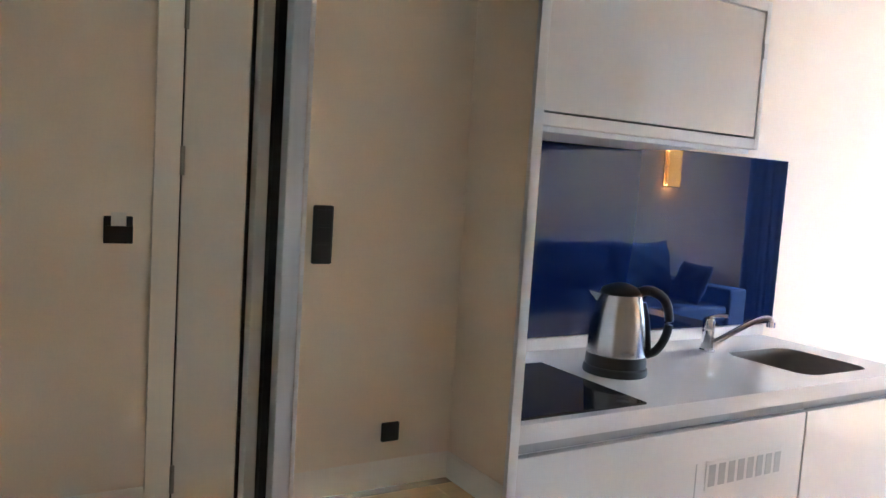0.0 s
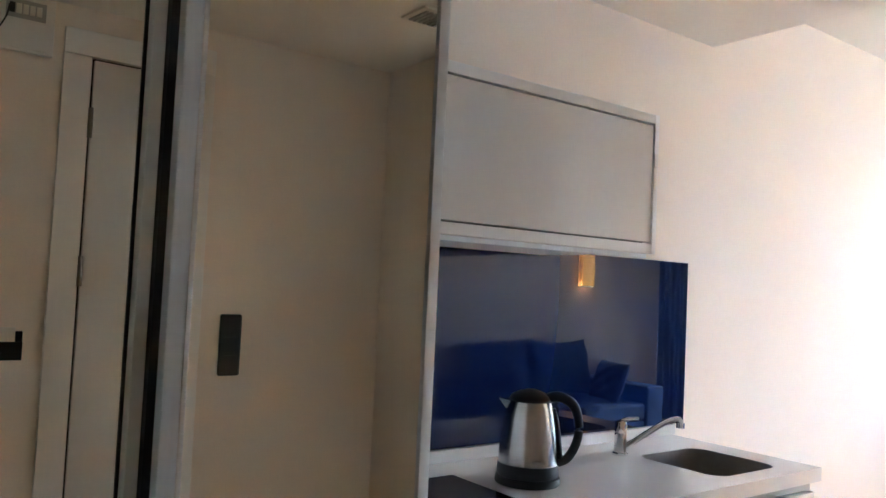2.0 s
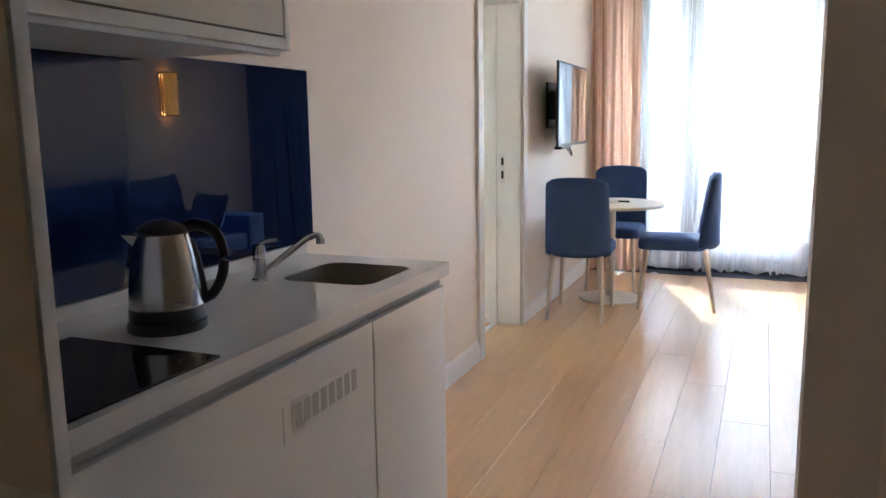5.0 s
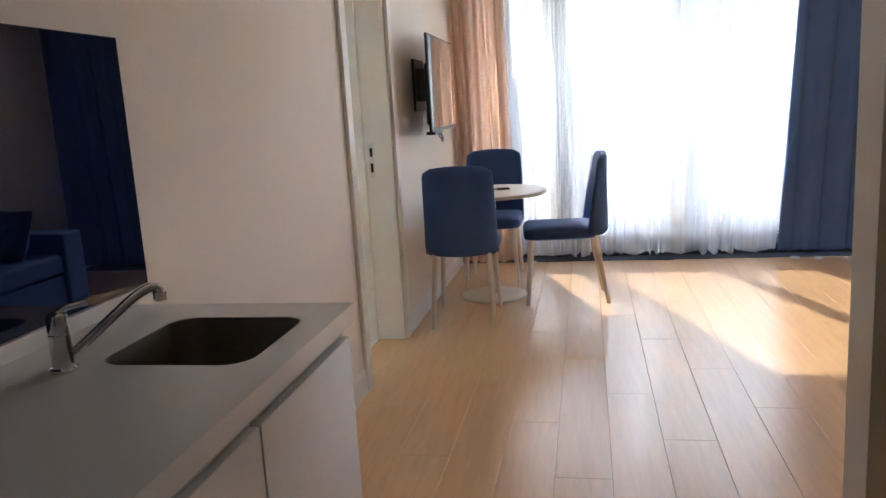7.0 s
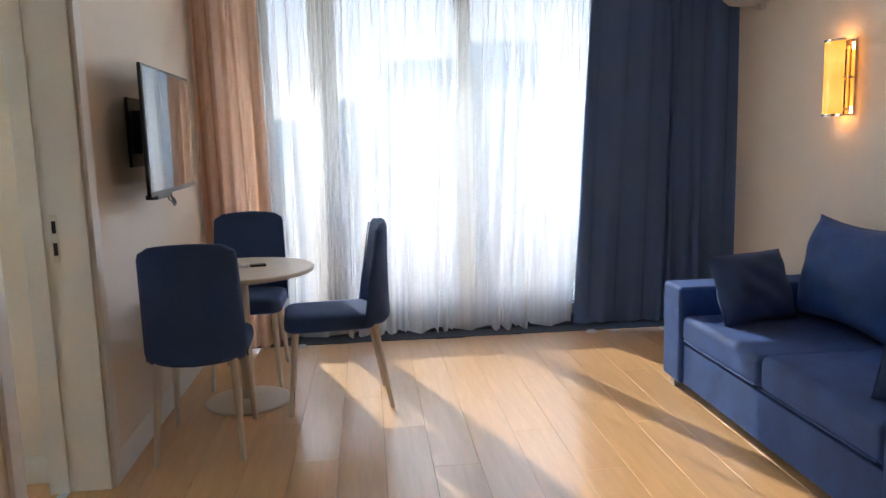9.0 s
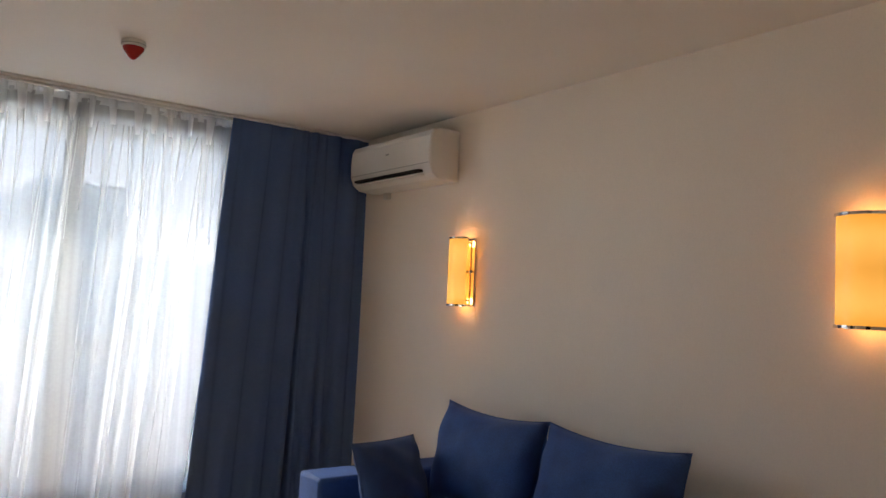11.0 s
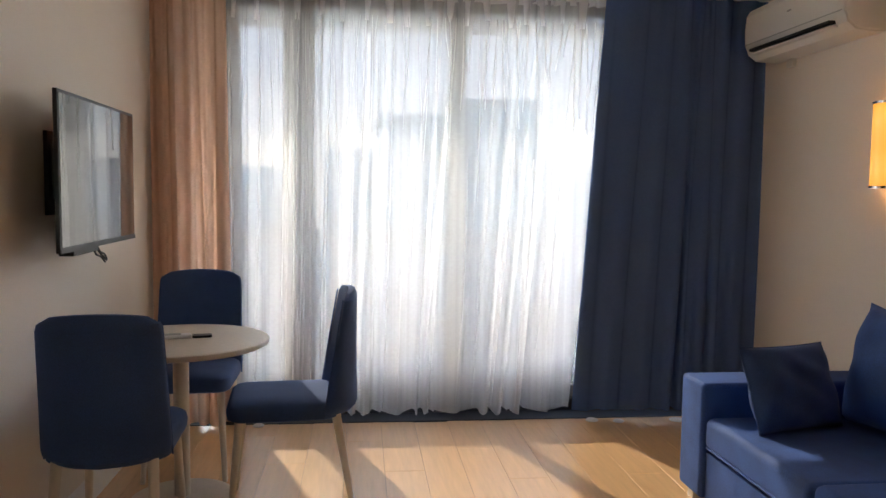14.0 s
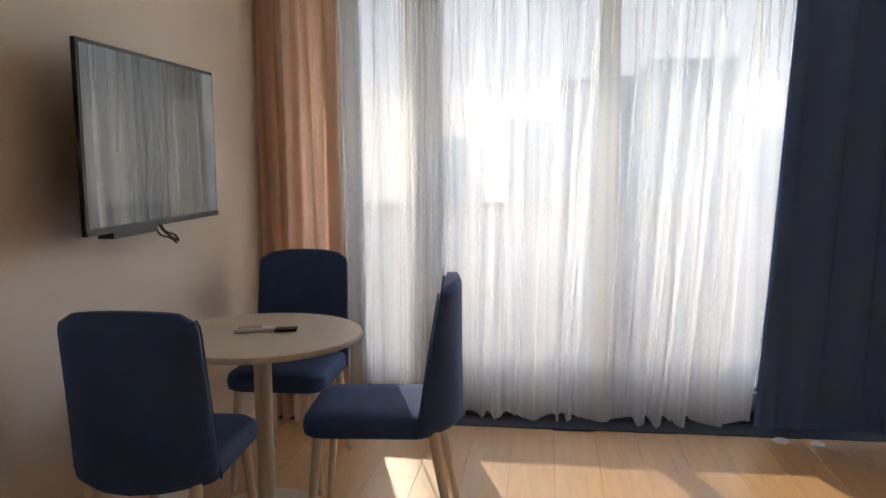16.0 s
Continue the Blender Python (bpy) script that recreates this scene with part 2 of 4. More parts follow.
# ---------------------------------------------------------------- mesh helpers
def bx(bm, x0, x1, y0, y1, z0, z1, bevel=0.0, seg=2):
    g = bmesh.ops.create_cube(bm, size=1, matrix=Matrix.LocRotScale(((x0 + x1) / 2, (y0 + y1) / 2, (z0 + z1) / 2), None, (x1 - x0, y1 - y0, z1 - z0)))
    if bevel:
        es = list({e for v in g["verts"] for e in v.link_edges})
        bmesh.ops.bevel(bm, geom=es, offset=bevel, segments=seg, affect="EDGES", profile=0.5)
    return bm


def block(x0, x1, y0, y1, z0, z1, bevel=0.0, seg=2):
    return bx(bmesh.new(), x0, x1, y0, y1, z0, z1, bevel, seg)


def rod(bm, a, b, r0, r1=None, n=16, caps=True):
    a, b = Vector(a), Vector(b)
    m = Matrix.Translation((a + b) / 2) @ (b - a).to_track_quat("Z", "Y").to_matrix().to_4x4()
    bmesh.ops.create_cone(bm, cap_ends=caps, segments=n, radius1=r0, radius2=r0 if r1 is None else r1, depth=(b - a).length, matrix=m)
    return bm


def lathe(profile, n=32, bm=None, at=(0, 0, 0)):
    """A turned shape about z from (radius, height) pairs."""
    bm = bm or bmesh.new()
    rings = []
    for r, z in profile:
        if r < 1e-6:
            rings.append([bm.verts.new((at[0], at[1], at[2] + z))])
        else:
            rings.append([bm.verts.new((at[0] + r * math.cos(2 * math.pi * i / n), at[1] + r * math.sin(2 * math.pi * i / n), at[2] + z)) for i in range(n)])
    for a, b in zip(rings, rings[1:]):
        for i in range(n):
            j = (i + 1) % n
            if len(a) == 1 and len(b) == 1:
                continue
            if len(a) == 1:
                bm.faces.new((a[0], b[i], b[j]))
            elif len(b) == 1:
                bm.faces.new((a[i], a[j], b[0]))
            else:
                bm.faces.new((a[i], a[j], b[j], b[i]))
    return bm


def tube(points, r, n=8, bm=None, taper=1.0):
    """A round tube along points."""
    bm = bm or bmesh.new()
    pts = [Vector(p) for p in points]
    rings = []
    for k, p in enumerate(pts):
        d = (pts[min(k + 1, len(pts) - 1)] - pts[max(k - 1, 0)]).normalized()
        q = d.to_track_quat("Z", "Y")
        rr = r * (1 + (taper - 1) * k / max(1, len(pts) - 1))
        rings.append([bm.verts.new(p + q @ Vector((rr * math.cos(2 * math.pi * i / n), rr * math.sin(2 * math.pi * i / n), 0))) for i in range(n)])
    for a, b in zip(rings, rings[1:]):
        for i in range(n):
            bm.faces.new((a[i], a[(i + 1) % n], b[(i + 1) % n], b[i]))
    bm.faces.new(rings[0][::-1])
    bm.faces.new(rings[-1])
    return bm


def curve_points(keys, steps=8):
    """Smooth points through keys."""
    k = [Vector(p) for p in keys]
    k = [k[0] * 2 - k[1]] + k + [k[-1] * 2 - k[-2]]
    out = []
    for i in range(1, len(k) - 2):
        for s in range(steps):
            t = s / steps
            out.append(0.5 * (2 * k[i] + (k[i + 1] - k[i - 1]) * t + (2 * k[i - 1] - 5 * k[i] + 4 * k[i + 1] - k[i + 2]) * t * t + (3 * k[i] - k[i - 1] - 3 * k[i + 1] + k[i + 2]) * t ** 3))
    out.append(k[-2])
    return out


def sheet(fn, nu, nv, closed=False, bm=None):
    bm = bm or bmesh.new()
    vs = [[bm.verts.new(fn(i / (nu if closed else nu - 1), j / (nv - 1))) for j in range(nv)] for i in range(nu)]
    for i in range(nu if closed else nu - 1):
        for j in range(nv - 1):
            a, b = vs[i], vs[(i + 1) % nu]
            bm.faces.new((a[j], b[j], b[j + 1], a[j + 1]))
    return bm


def finish(ob, bm, material, smooth=None):
    bmesh.ops.recalc_face_normals(bm, faces=bm.faces)
    bm.to_mesh(ob.data)
    bm.free()
    ob.data.materials.append(material)
    if smooth is not None:
        for p in ob.data.polygons:
            p.use_smooth = True
        if smooth:
            ob.data.set_sharp_from_angle(angle=radians(smooth))
            even = ob.modifiers.new("even_shading", "WEIGHTED_NORMAL")
            even.keep_sharp = True


def part(name, bm, material, parent, label="", smooth=40):
    ob = new(name, bpy.data.meshes.new(name))
    finish(ob, bm, material, smooth)
    ob.parent = parent
    if label:
        ob["label"] = label
    return ob


def solid(name, bm, material, label, category, group="", kind="", smooth=40):
    """A thing of one mesh."""
    ob = new(name, bpy.data.meshes.new(name))
    finish(ob, bm, material, smooth)
    return tagged(ob, label, category, group, kind)


def thing(name, at, label, category, group="", turn=0.0, kind=""):
    ob = new(name)
    ob.matrix_world = pose(*at, 0, 0, turn)
    return tagged(ob, label, category, group, kind)


def pillow_mesh(w, h, t, n=22, puff=3.0, ears=0.016, crease=0.011, seed=0):
    """A stuffed cushion lying in x (width), z (height), y (thickness), standing on z=0."""
    rnd = random.Random(seed)
    ph = [rnd.uniform(0, 6.28) for _ in range(4)]

    def side(sgn):
        def f(u, v):
            a, b = 2 * u - 1, 2 * v - 1
            k = max(0.0, (1 - abs(a) ** puff)) ** 0.55 * max(0.0, (1 - abs(b) ** puff)) ** 0.55
            wob = crease * math.sin(7 * a + ph[0] + 2 * b) * math.sin(6 * b + ph[1]) * k ** 0.5
            pin = 1 - ears * (1 - a * a) / w * 2
            pin2 = 1 - 0.2 * ears * (1 - b * b) / h * 2
            return (a * w / 2 * pin2, sgn * (k * t / 2 + wob), h / 2 + b * h / 2 * pin)
        return f
    bm = sheet(side(1), n, n)
    sheet(side(-1), n, n, bm=bm)
    bmesh.ops.remove_doubles(bm, verts=bm.verts, dist=0.0005)
    return bm


# ---------------------------------------------------------------- setting
HC, LC = 2.34, 2.59          # hall and living room ceilings
XE, YW = 3.66, 7.50          # east wall, window wall
solid("floor", block(-2.6, 4.0, -1.6, 7.62, -0.12, -0.012), M_JOINT, "dark joint bed beneath the oak floor boards", "floor", kind="structure", smooth=None)


def wall(name, bm, label="smooth cream painted plaster wall", material=M_WALL):
    return solid(name, bm, material, label, "wall", kind="structure", smooth=None)


w = block(-0.24, 0, -1.6, 4.375, 0, 2.75)
bx(w, -0.24, 0, 4.375, 5.145, 2.085, 2.75)
bx(w, -0.24, 0, 5.145, 7.72, 0, 2.75)
wall("wall_west", w)
wall("wall_east", block(XE, XE + 0.2, 2.45, 7.72, 0, 2.75))
wall("wall_hall_east", block(2.40, 2.52, -1.6, 2.07, 0, 2.40))
w = block(1.567, XE, 2.45, 2.58, 0, 2.75)
bx(w, 1.75, 2.52, 2.07, 2.45, 0, 2.40)
wall("wall_partition", w)
wall("wall_south", block(-0.24, 2.52, -1.75, -1.6, 0, 2.40))
w = block(0.0, 0.18, YW, YW + 0.2, 0, LC)
bx(w, 3.5, XE, YW, YW + 0.2, 0, LC)
bx(w, 0.18, 3.5, YW, YW + 0.2, 2.562, LC)
wall("wall_north", w)
solid("ceiling", block(-0.24, XE + 0.2, 2.75, 7.72, LC, 2.75), M_CEIL, "plain cream painted living room ceiling", "ceiling", kind="structure", smooth=None)
solid("ceiling_hall", block(-0.24, 2.52, -1.75, 2.75, HC, 2.75), M_CEIL, "lower cream painted hall ceiling ending in a step", "ceiling", kind="structure", smooth=None)
solid("ceiling_over_partition", block(2.522, XE + 0.2, 2.45, 2.748, LC, 2.75), M_CEIL, "cream painted ceiling strip beside the hall ceiling step", "ceiling", kind="structure", smooth=None)
# side room behind the open doorway
w = block(-2.5, -0.24, 5.25, 5.37, 0, 2.6)
wall("wall_side_room_north", w)
wall("wall_side_room_south", block(-2.5, -0.24, 3.2, 3.32, 0, 2.6))
# Unseen opening added in this wall only to let daylight into the room.
w = block(-2.6, -2.5, 3.2, 3.75, 0, 2.6)
bx(w, -2.6, -2.5, 4.5, 5.37, 0, 2.6)
bx(w, -2.6, -2.5, 3.75, 4.5, 0, 1.0)
bx(w, -2.6, -2.5, 3.75, 4.5, 1.85, 2.6)
wall("wall_side_room_west", w)
solid("ceiling_side_room", block(-2.6, -0.24, 3.2, 5.37, 2.5, 2.62), M_CEIL, "plain white side room ceiling", "ceiling", kind="structure", smooth=None)


def skirting(name, a, b, side):
    """A moulded skirting board from a to b, standing out to the given side."""
    a, b, s = Vector(a), Vector(b), Vector(side)
    prof = ((0, 0), (0.014, 0), (0.014, 0.085), (0.010, 0.094), (0.010, 0.103), (0.005, 0.112), (0.003, 0.12), (0, 0.12))
    bm = bmesh.new()
    ra = [bm.verts.new(a + s * (p + 0.0005) + Vector((0, 0, z + 0.001))) for p, z in prof]
    rb = [bm.verts.new(b + s * (p + 0.0005) + Vector((0, 0, z + 0.001))) for p, z in prof]
    for i in range(len(prof)):
        j = (i + 1) % len(prof)
        bm.faces.new((ra[i], ra[j], rb[j], rb[i]))
    bm.faces.new(ra)
    bm.faces.new(rb[::-1])
    return solid(name, bm, M_WHITE, "white moulded skirting board along the wall", "baseboard", "skirting boards", "structure", 25)


skirting("baseboard", (0, 2.60, 0), (0, 4.298, 0), (1, 0, 0))
skirting("baseboard", (0, 5.222, 0), (0, 7.40, 0), (1, 0, 0))
skirting("baseboard", (XE, 7.40, 0), (XE, 2.59, 0), (-1, 0, 0))
skirting("baseboard", (2.40, 1.27, 0), (2.40, 2.07, 0), (-1, 0, 0))
skirting("baseboard", (2.40, -1.6, 0), (2.40, 0.745, 0), (-1, 0, 0))
skirting("baseboard", (2.386, 2.07, 0), (1.76, 2.07, 0), (0, -1, 0))
skirting("baseboard", (-0.25, 5.25, 0), (-2.5, 5.25, 0), (0, -1, 0))


def casing(name, x, out, y0, y1, top, width, depth, label):
    """A door casing round an opening in a wall at x that faces out (+1 or -1)."""
    d = thing(name, (x, (y0 + y1) / 2, 0), label, "door frame", kind="structure")
    yc = (y0 + y1) / 2
    lo, hi = sorted((0.001 * out, depth * out))
    for nm, c in (("side_casing", (lo, hi, y0 - width - yc, y0 - yc, 0.002, top)), ("side_casing", (lo, hi, y1 - yc, y1 + width - yc, 0.002, top)), ("head_casing", (lo, hi * 1.0, y0 - width - yc, y1 + width - yc, top, top + width))):
        bm = block(*c, 0.004)
        part(nm, bm, M_WHITE, d)
    return d


# open doorway to the side room
d = casing("door_1", 0.0, 1, 4.375, 5.145, 2.085, 0.077, 0.02, "open doorway with white painted casing and deep white jambs")
part("jamb", block(-0.238, 0.0, 4.377 - 4.76, 4.393 - 4.76, 0.002, 2.083, 0.002), M_WHITE, d)
part("jamb", block(-0.238, 0.0, 5.127 - 4.76, 5.143 - 4.76, 0.002, 2.083, 0.002), M_WHITE, d)
part("head_jamb", block(-0.238, 0.0, 4.393 - 4.76, 5.127 - 4.76, 2.067, 2.083, 0.002), M_WHITE, d)
part("door_stop", block(-0.238, -0.16, 5.115 - 4.76, 5.127 - 4.76, 0.002, 2.067, 0.002), M_WHITE, d)
plate = part("strike_plate", block(-0.135, -0.108, 5.1235 - 4.76, 5.1265 - 4.76, 0.945, 1.135, 0.001), M_PLASTIC, d, "slim pale metal strike plate")
part("latch_hole", block(-0.129, -0.114, 5.1215 - 4.76, 5.1235 - 4.76, 1.062, 1.11), M_GAPBLACK, plate)
part("bolt_hole", block(-0.129, -0.114, 5.1215 - 4.76, 5.1235 - 4.76, 0.975, 1.025), M_GAPBLACK, plate)
part("threshold", block(-0.20, -0.16, 4.393 - 4.76, 5.127 - 4.76, 0.001, 0.006, 0.002), M_ALU, d, "slim metal threshold strip")

# narrow hinged door in the hall, seen in the mirrors
d = casing("door_2", 2.40, -1, 0.84, 1.17, 2.16, 0.095, 0.022, "closed narrow white hall door with nickel hinges")
part("door_leaf", block(-0.016, -0.004, 0.849 - 1.005, 1.163 - 1.005, 0.008, 2.151, 0.002), M_DOOR, d)
# Black sheet behind the leaf, in place of shade in the gap.
part("rebate", block(-0.003, -0.001, 0.841 - 1.005, 1.169 - 1.005, 0.004, 2.159), M_GAPBLACK, d, "black sheet for the shade in the gap round the leaf")
for z in (0.14, 1.38, 1.92):
    part("hinge", rod(bmesh.new(), (-0.022, 0.846 - 1.005, z - 0.055), (-0.022, 0.846 - 1.005, z + 0.055), 0.009, n=12), M_HINGE, d)
hd = part("door_handle", rod(bmesh.new(), (-0.014, 1.145 - 1.005, 1.05), (-0.045, 1.145 - 1.005, 1.05), 0.011, n=12), M_BLACK, d)


# window wall: frame, posts, panes
win = thing("window_1", (1.84, YW, 0), "floor-to-ceiling grey framed balcony glazing with a sliding leaf", "window", kind="structure")
def wpart(name, x0, x1, y0, y1, z0, z1, m, label="", b=0.006):
    return part(name, block(x0 - 1.84, x1 - 1.84, y0, y1, z0, z1, b), m, win, label)
wpart("threshold", 0.18, 3.5, -0.08, 0.12, 0.001, 0.075, M_DARK, "dark floor track")
wpart("floor_strip", 0.016, 3.645, -0.262, -0.082, -0.010, 0.004, M_DARK, "dark strip in the floor along the glazing", 0.002)
wpart("head_rail", 0.18, 3.5, -0.03, 0.07, 2.512, 2.560, M_FRAME, "grey head rail")
# Slit left open between these two frames throws a sun streak on the beige curtain.
wpart("window_frame", 0.18, 0.215, -0.03, 0.07, 0.075, 2.512, M_FRAME)
wpart("window_frame", 0.27, 0.46, -0.03, 0.07, 0.075, 2.512, M_FRAME)
wpart("mullion", 0.73, 0.82, -0.035, 0.075, 0.075, 2.512, M_FRAME)
wpart("mullion", 0.822, 0.912, -0.02, 0.06, 0.075, 2.512, M_FRAME)
wpart("mullion", 1.745, 1.85, -0.03, 0.07, 0.075, 2.512, M_FRAME)
wpart("mullion", 2.72, 2.82, -0.03, 0.07, 0.075, 2.512, M_FRAME)
wpart("window_frame", 3.40, 3.5, -0.03, 0.07, 0.075, 2.512, M_FRAME)
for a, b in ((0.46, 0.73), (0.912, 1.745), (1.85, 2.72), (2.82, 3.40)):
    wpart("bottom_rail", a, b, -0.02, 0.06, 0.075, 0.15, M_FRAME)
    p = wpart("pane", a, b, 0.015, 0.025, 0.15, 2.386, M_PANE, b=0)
    # Added panel that passes daylight, to make the band above the panes bright.
    wpart("pale_band_panel", a, b, -0.004, 0.040, 2.388, 2.511, M_PALEBAND, "translucent white panel added for the pale band above the panes", 0.003)
    # No pane shadow, so sun and sky light enter without the dark tint.
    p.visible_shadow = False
h = wpart("handle", 0.842, 0.868, -0.05, -0.02, 1.08, 1.26, M_BLACK)

# ---------------------------------------------------------------- curtains
def fold_line(x0, x1, pitch, depth, seed, gather=0.35, y=7.27):
    """The plan of a hanging curtain: uneven looping folds between x0 and x1."""
    rnd = random.Random(seed)
    folds, x = [], x0
    while x < x1:
        wv = pitch * rnd.choice((0.45, 0.6, 0.8, 1.1, 1.7, 2.2)) * rnd.uniform(0.85, 1.15)
        folds.append((x, wv, depth * rnd.uniform(0.5, 1.3), rnd.uniform(-0.5, 0.5)))
        x += wv
    span = x - x0
    return folds, span


def curtain(x0, x1, z0, z1, y, pitch, depth, seed, loop=0.0, flare=0.0, per=12, rows=14, x0b=None, x1b=None, hem_wave=0.0, blow=0.0):
    """A pleated curtain; folds are tight at the top and drift and open towards the hem."""
    folds, span = fold_line(x0, x1, pitch, depth, seed)
    x0b = x0 if x0b is None else x0b
    x1b = x1 if x1b is None else x1b
    rnd = random.Random(seed + 9)
    sway = [(rnd.uniform(-1, 1), rnd.uniform(0, 6.28)) for _ in folds]

    tuck = [rnd.choice((0.6, 1.3, 1.9, 2.6, 3.2)) for _ in folds]

    def f(u, v):
        s = u * len(folds)
        i = min(len(folds) - 1, int(s))
        ph = s - i
        fx, wv, dp, tw = folds[i]
        low = 1 - v
        k = sway[i]
        # each fold is a flat front with a narrow tuck that laps over itself
        c = loop * tuck[i] * (1 - 0.35 * low + 0.25 * math.sin(4 * low + k[1]))
        at = ph - 0.5 - 0.12 * tw
        lap = ph - c * at * math.exp(-(at / 0.13) ** 2)
        xt = (fx + wv * lap - x0) / span
        a = x0b + (x1b - x0b) * xt
        b = x0 + (x1 - x0) * xt
        drift = 0.022 * k[0] * math.sin(2.6 * low + k[1]) * math.sin(math.pi * ph) * min(1, wv / 0.08)
        w0 = math.tanh(1.7 * math.sin(2 * math.pi * ph)) / 0.935
        amp = dp * (0.40 + 0.60 * low ** 0.6) * (1 + flare * low)
        yy = y - amp * w0 - blow * low * low + 0.006 * math.sin(40 * xt + 5 * low)
        zz = z0 + (z1 - z0) * v + hem_wave * low ** 8 * math.sin(2 * math.pi * ph + 1.1 * k[1])
        return (b * v + a * low + drift, yy, zz)
    return sheet(f, len(folds) * per + 1, rows), f


bm, _ = curtain(0.40, 2.72, 0.045, 2.55, 7.29, 0.155, 0.045, 5, loop=0.8, flare=0.4, per=26, rows=18, x0b=0.43, x1b=2.50, hem_wave=0.012)
sh = thing("sheer_curtain", (0, 0, 0), "white sheer voile curtain in loose folds before the window", "curtain")
part("voile", bm, M_SHEER, sh, smooth=0)
bm, _ = curtain(0.40, 2.72, 2.525, 2.575, 7.285, 0.085, 0.02, 5, loop=0.5, per=16, rows=3)
part("heading_tape", bm, M_SHEERHEM, sh, "denser gathered white heading tape", smooth=0)
rnd = random.Random(31)
x = 0.47
while x < 2.66:
    wd_ = rnd.uniform(0.035, 0.06)
    lean, drop = rnd.uniform(-0.012, 0.012), rnd.uniform(2.36, 2.42)

    def pleat(u, v, x=x, wd_=wd_, lean=lean, drop=drop):
        k = 2 * u - 1
        return (x + k * wd_ / 2 * (0.55 + 0.45 * v) + lean * (1 - v), 7.262 - 0.018 * (1 - k * k) * (0.4 + 0.6 * v), drop + (2.568 - drop) * v)
    part("pleat", sheet(pleat, 7, 5), M_SHEERHEM, sh, smooth=0)
    x += rnd.uniform(0.085, 0.15)
# Added strips of darker voile put the shade of fine gathers below the heading.
gathers = bmesh.new()
x = 0.45
while x < 2.68:
    wd_, low = rnd.uniform(0.004, 0.009), rnd.choice((1.45, 1.7, 1.85, 1.9, 2.0, 2.1))
    low += rnd.uniform(-0.15, 0.15)
    lean, bow = rnd.uniform(-0.05, 0.05), rnd.uniform(-0.012, 0.012)

    def gather(u, v, x=x, wd_=wd_, low=low, lean=lean, bow=bow):
        w_ = wd_ * (0.15 + 0.85 * math.sin(math.pi * min(1, 0.12 + 0.75 * v)))
        return (x + (u - 0.5) * w_ + lean * (1 - v) + bow * math.sin(3.1 * v), 7.248 - 0.012 * u + 0.01 * math.sin(5 * v), low + (2.42 - low) * v)
    sheet(gather, 3, 9, bm=gathers)
    x += rnd.uniform(0.018, 0.075)
tagged(part("gather_folds", gathers, M_CREASESHADE, sh, "thin darker voile strips for the shade of creases below the heading", smooth=0), kind="stuff")
# long folds where the voile lies double, closer together before the posts
laps = bmesh.new()
x = 0.44
while x < 2.60:
    bunched = 0.72 < x < 0.92 or 1.74 < x < 1.86
    wd_, low, high = rnd.uniform(0.010, 0.034), rnd.choice((0.09, 0.10, 0.4, 0.9)), rnd.choice((2.42, 2.3, 1.9, 1.6))
    if bunched:
        wd_, low, high = rnd.uniform(0.010, 0.020), 0.09, 2.42
    shift, bow, ph0 = rnd.uniform(-0.03, 0.03), rnd.uniform(-0.02, 0.02), rnd.uniform(0, 6.28)

    def lap_fold(u, v, x=x, wd_=wd_, low=low, high=high, shift=shift, bow=bow, ph0=ph0):
        z = low + (high - low) * v
        w_ = wd_ * (0.25 + 0.75 * math.sin(math.pi * (0.08 + 0.84 * v))) * (1 + 0.3 * math.sin(4 * v + ph0))
        k = (x - 0.40) / 2.32
        base = x * (z / 2.5) + (0.43 + 2.07 * k) * (1 - z / 2.5)
        return (base + (u - 0.5) * w_ + shift * (1 - v) + bow * math.sin(3.1 * v + ph0), 7.236 - 0.022 * (1 - z / 2.5) - 0.012 * math.sin(math.pi * u) + 0.006 * math.sin(6 * v + ph0), z)
    sheet(lap_fold, 5, 11, bm=laps)
    x += rnd.uniform(0.014, 0.03) if bunched else rnd.uniform(0.07, 0.17)
tagged(part("lapped_folds", laps, M_DOUBLE, sh, "long soft folds where the voile lies double", smooth=0), kind="stuff")
bm, _ = curtain(0.015, 0.43, 0.02, 2.575, 7.20, 0.075, 0.045, 11, loop=0.6, per=20, rows=12, x1b=0.46)
solid("beige_curtain", bm, M_BEIGE, "tan beige drape hanging in narrow folds by the glazing", "curtain", smooth=0)
bm, _ = curtain(2.645, 3.657, 0.065, 2.575, 7.19, 0.21, 0.024, 23, loop=0.25, per=20, rows=14, x0b=2.49, x1b=3.657, hem_wave=0.006)
solid("blue_curtain", bm, M_BLUECUR, "heavy navy blue drape hanging to the floor", "curtain", smooth=0)
bm = block(0.01, 3.65, 7.15, 7.17, 2.575, 2.588, 0.002)
bx(bm, 0.01, 3.65, 7.25, 7.27, 2.575, 2.588, 0.002)
solid("curtain_track", bm, M_PLASTIC, "double white curtain track under the ceiling", "curtain rail")
for x, y, r in ((0.6, 7.22, 0.03), (2.62, 7.20, 0.035), (2.78, 7.17, 0.03), (3.15, 7.17, 0.04), (3.5, 7.17, 0.05)):
    solid("sheer_hem_end", lathe([(0, 0), (r, 0.001), (r * 1.15, 0.005), (r * 0.9, 0.012), (0, 0.016)], 14, at=(x, y - 0.02, 0.001)), M_SHEERHEM, "white end of voile showing on the floor", "curtain hem", "voile hem ends")

# Unseen cloth added over the side room opening to tint its daylight warm.
bm, _ = curtain(3.68, 4.57, 0.92, 1.98, 0.0, 0.09, 0.02, 41, loop=0.4, per=12, rows=6)
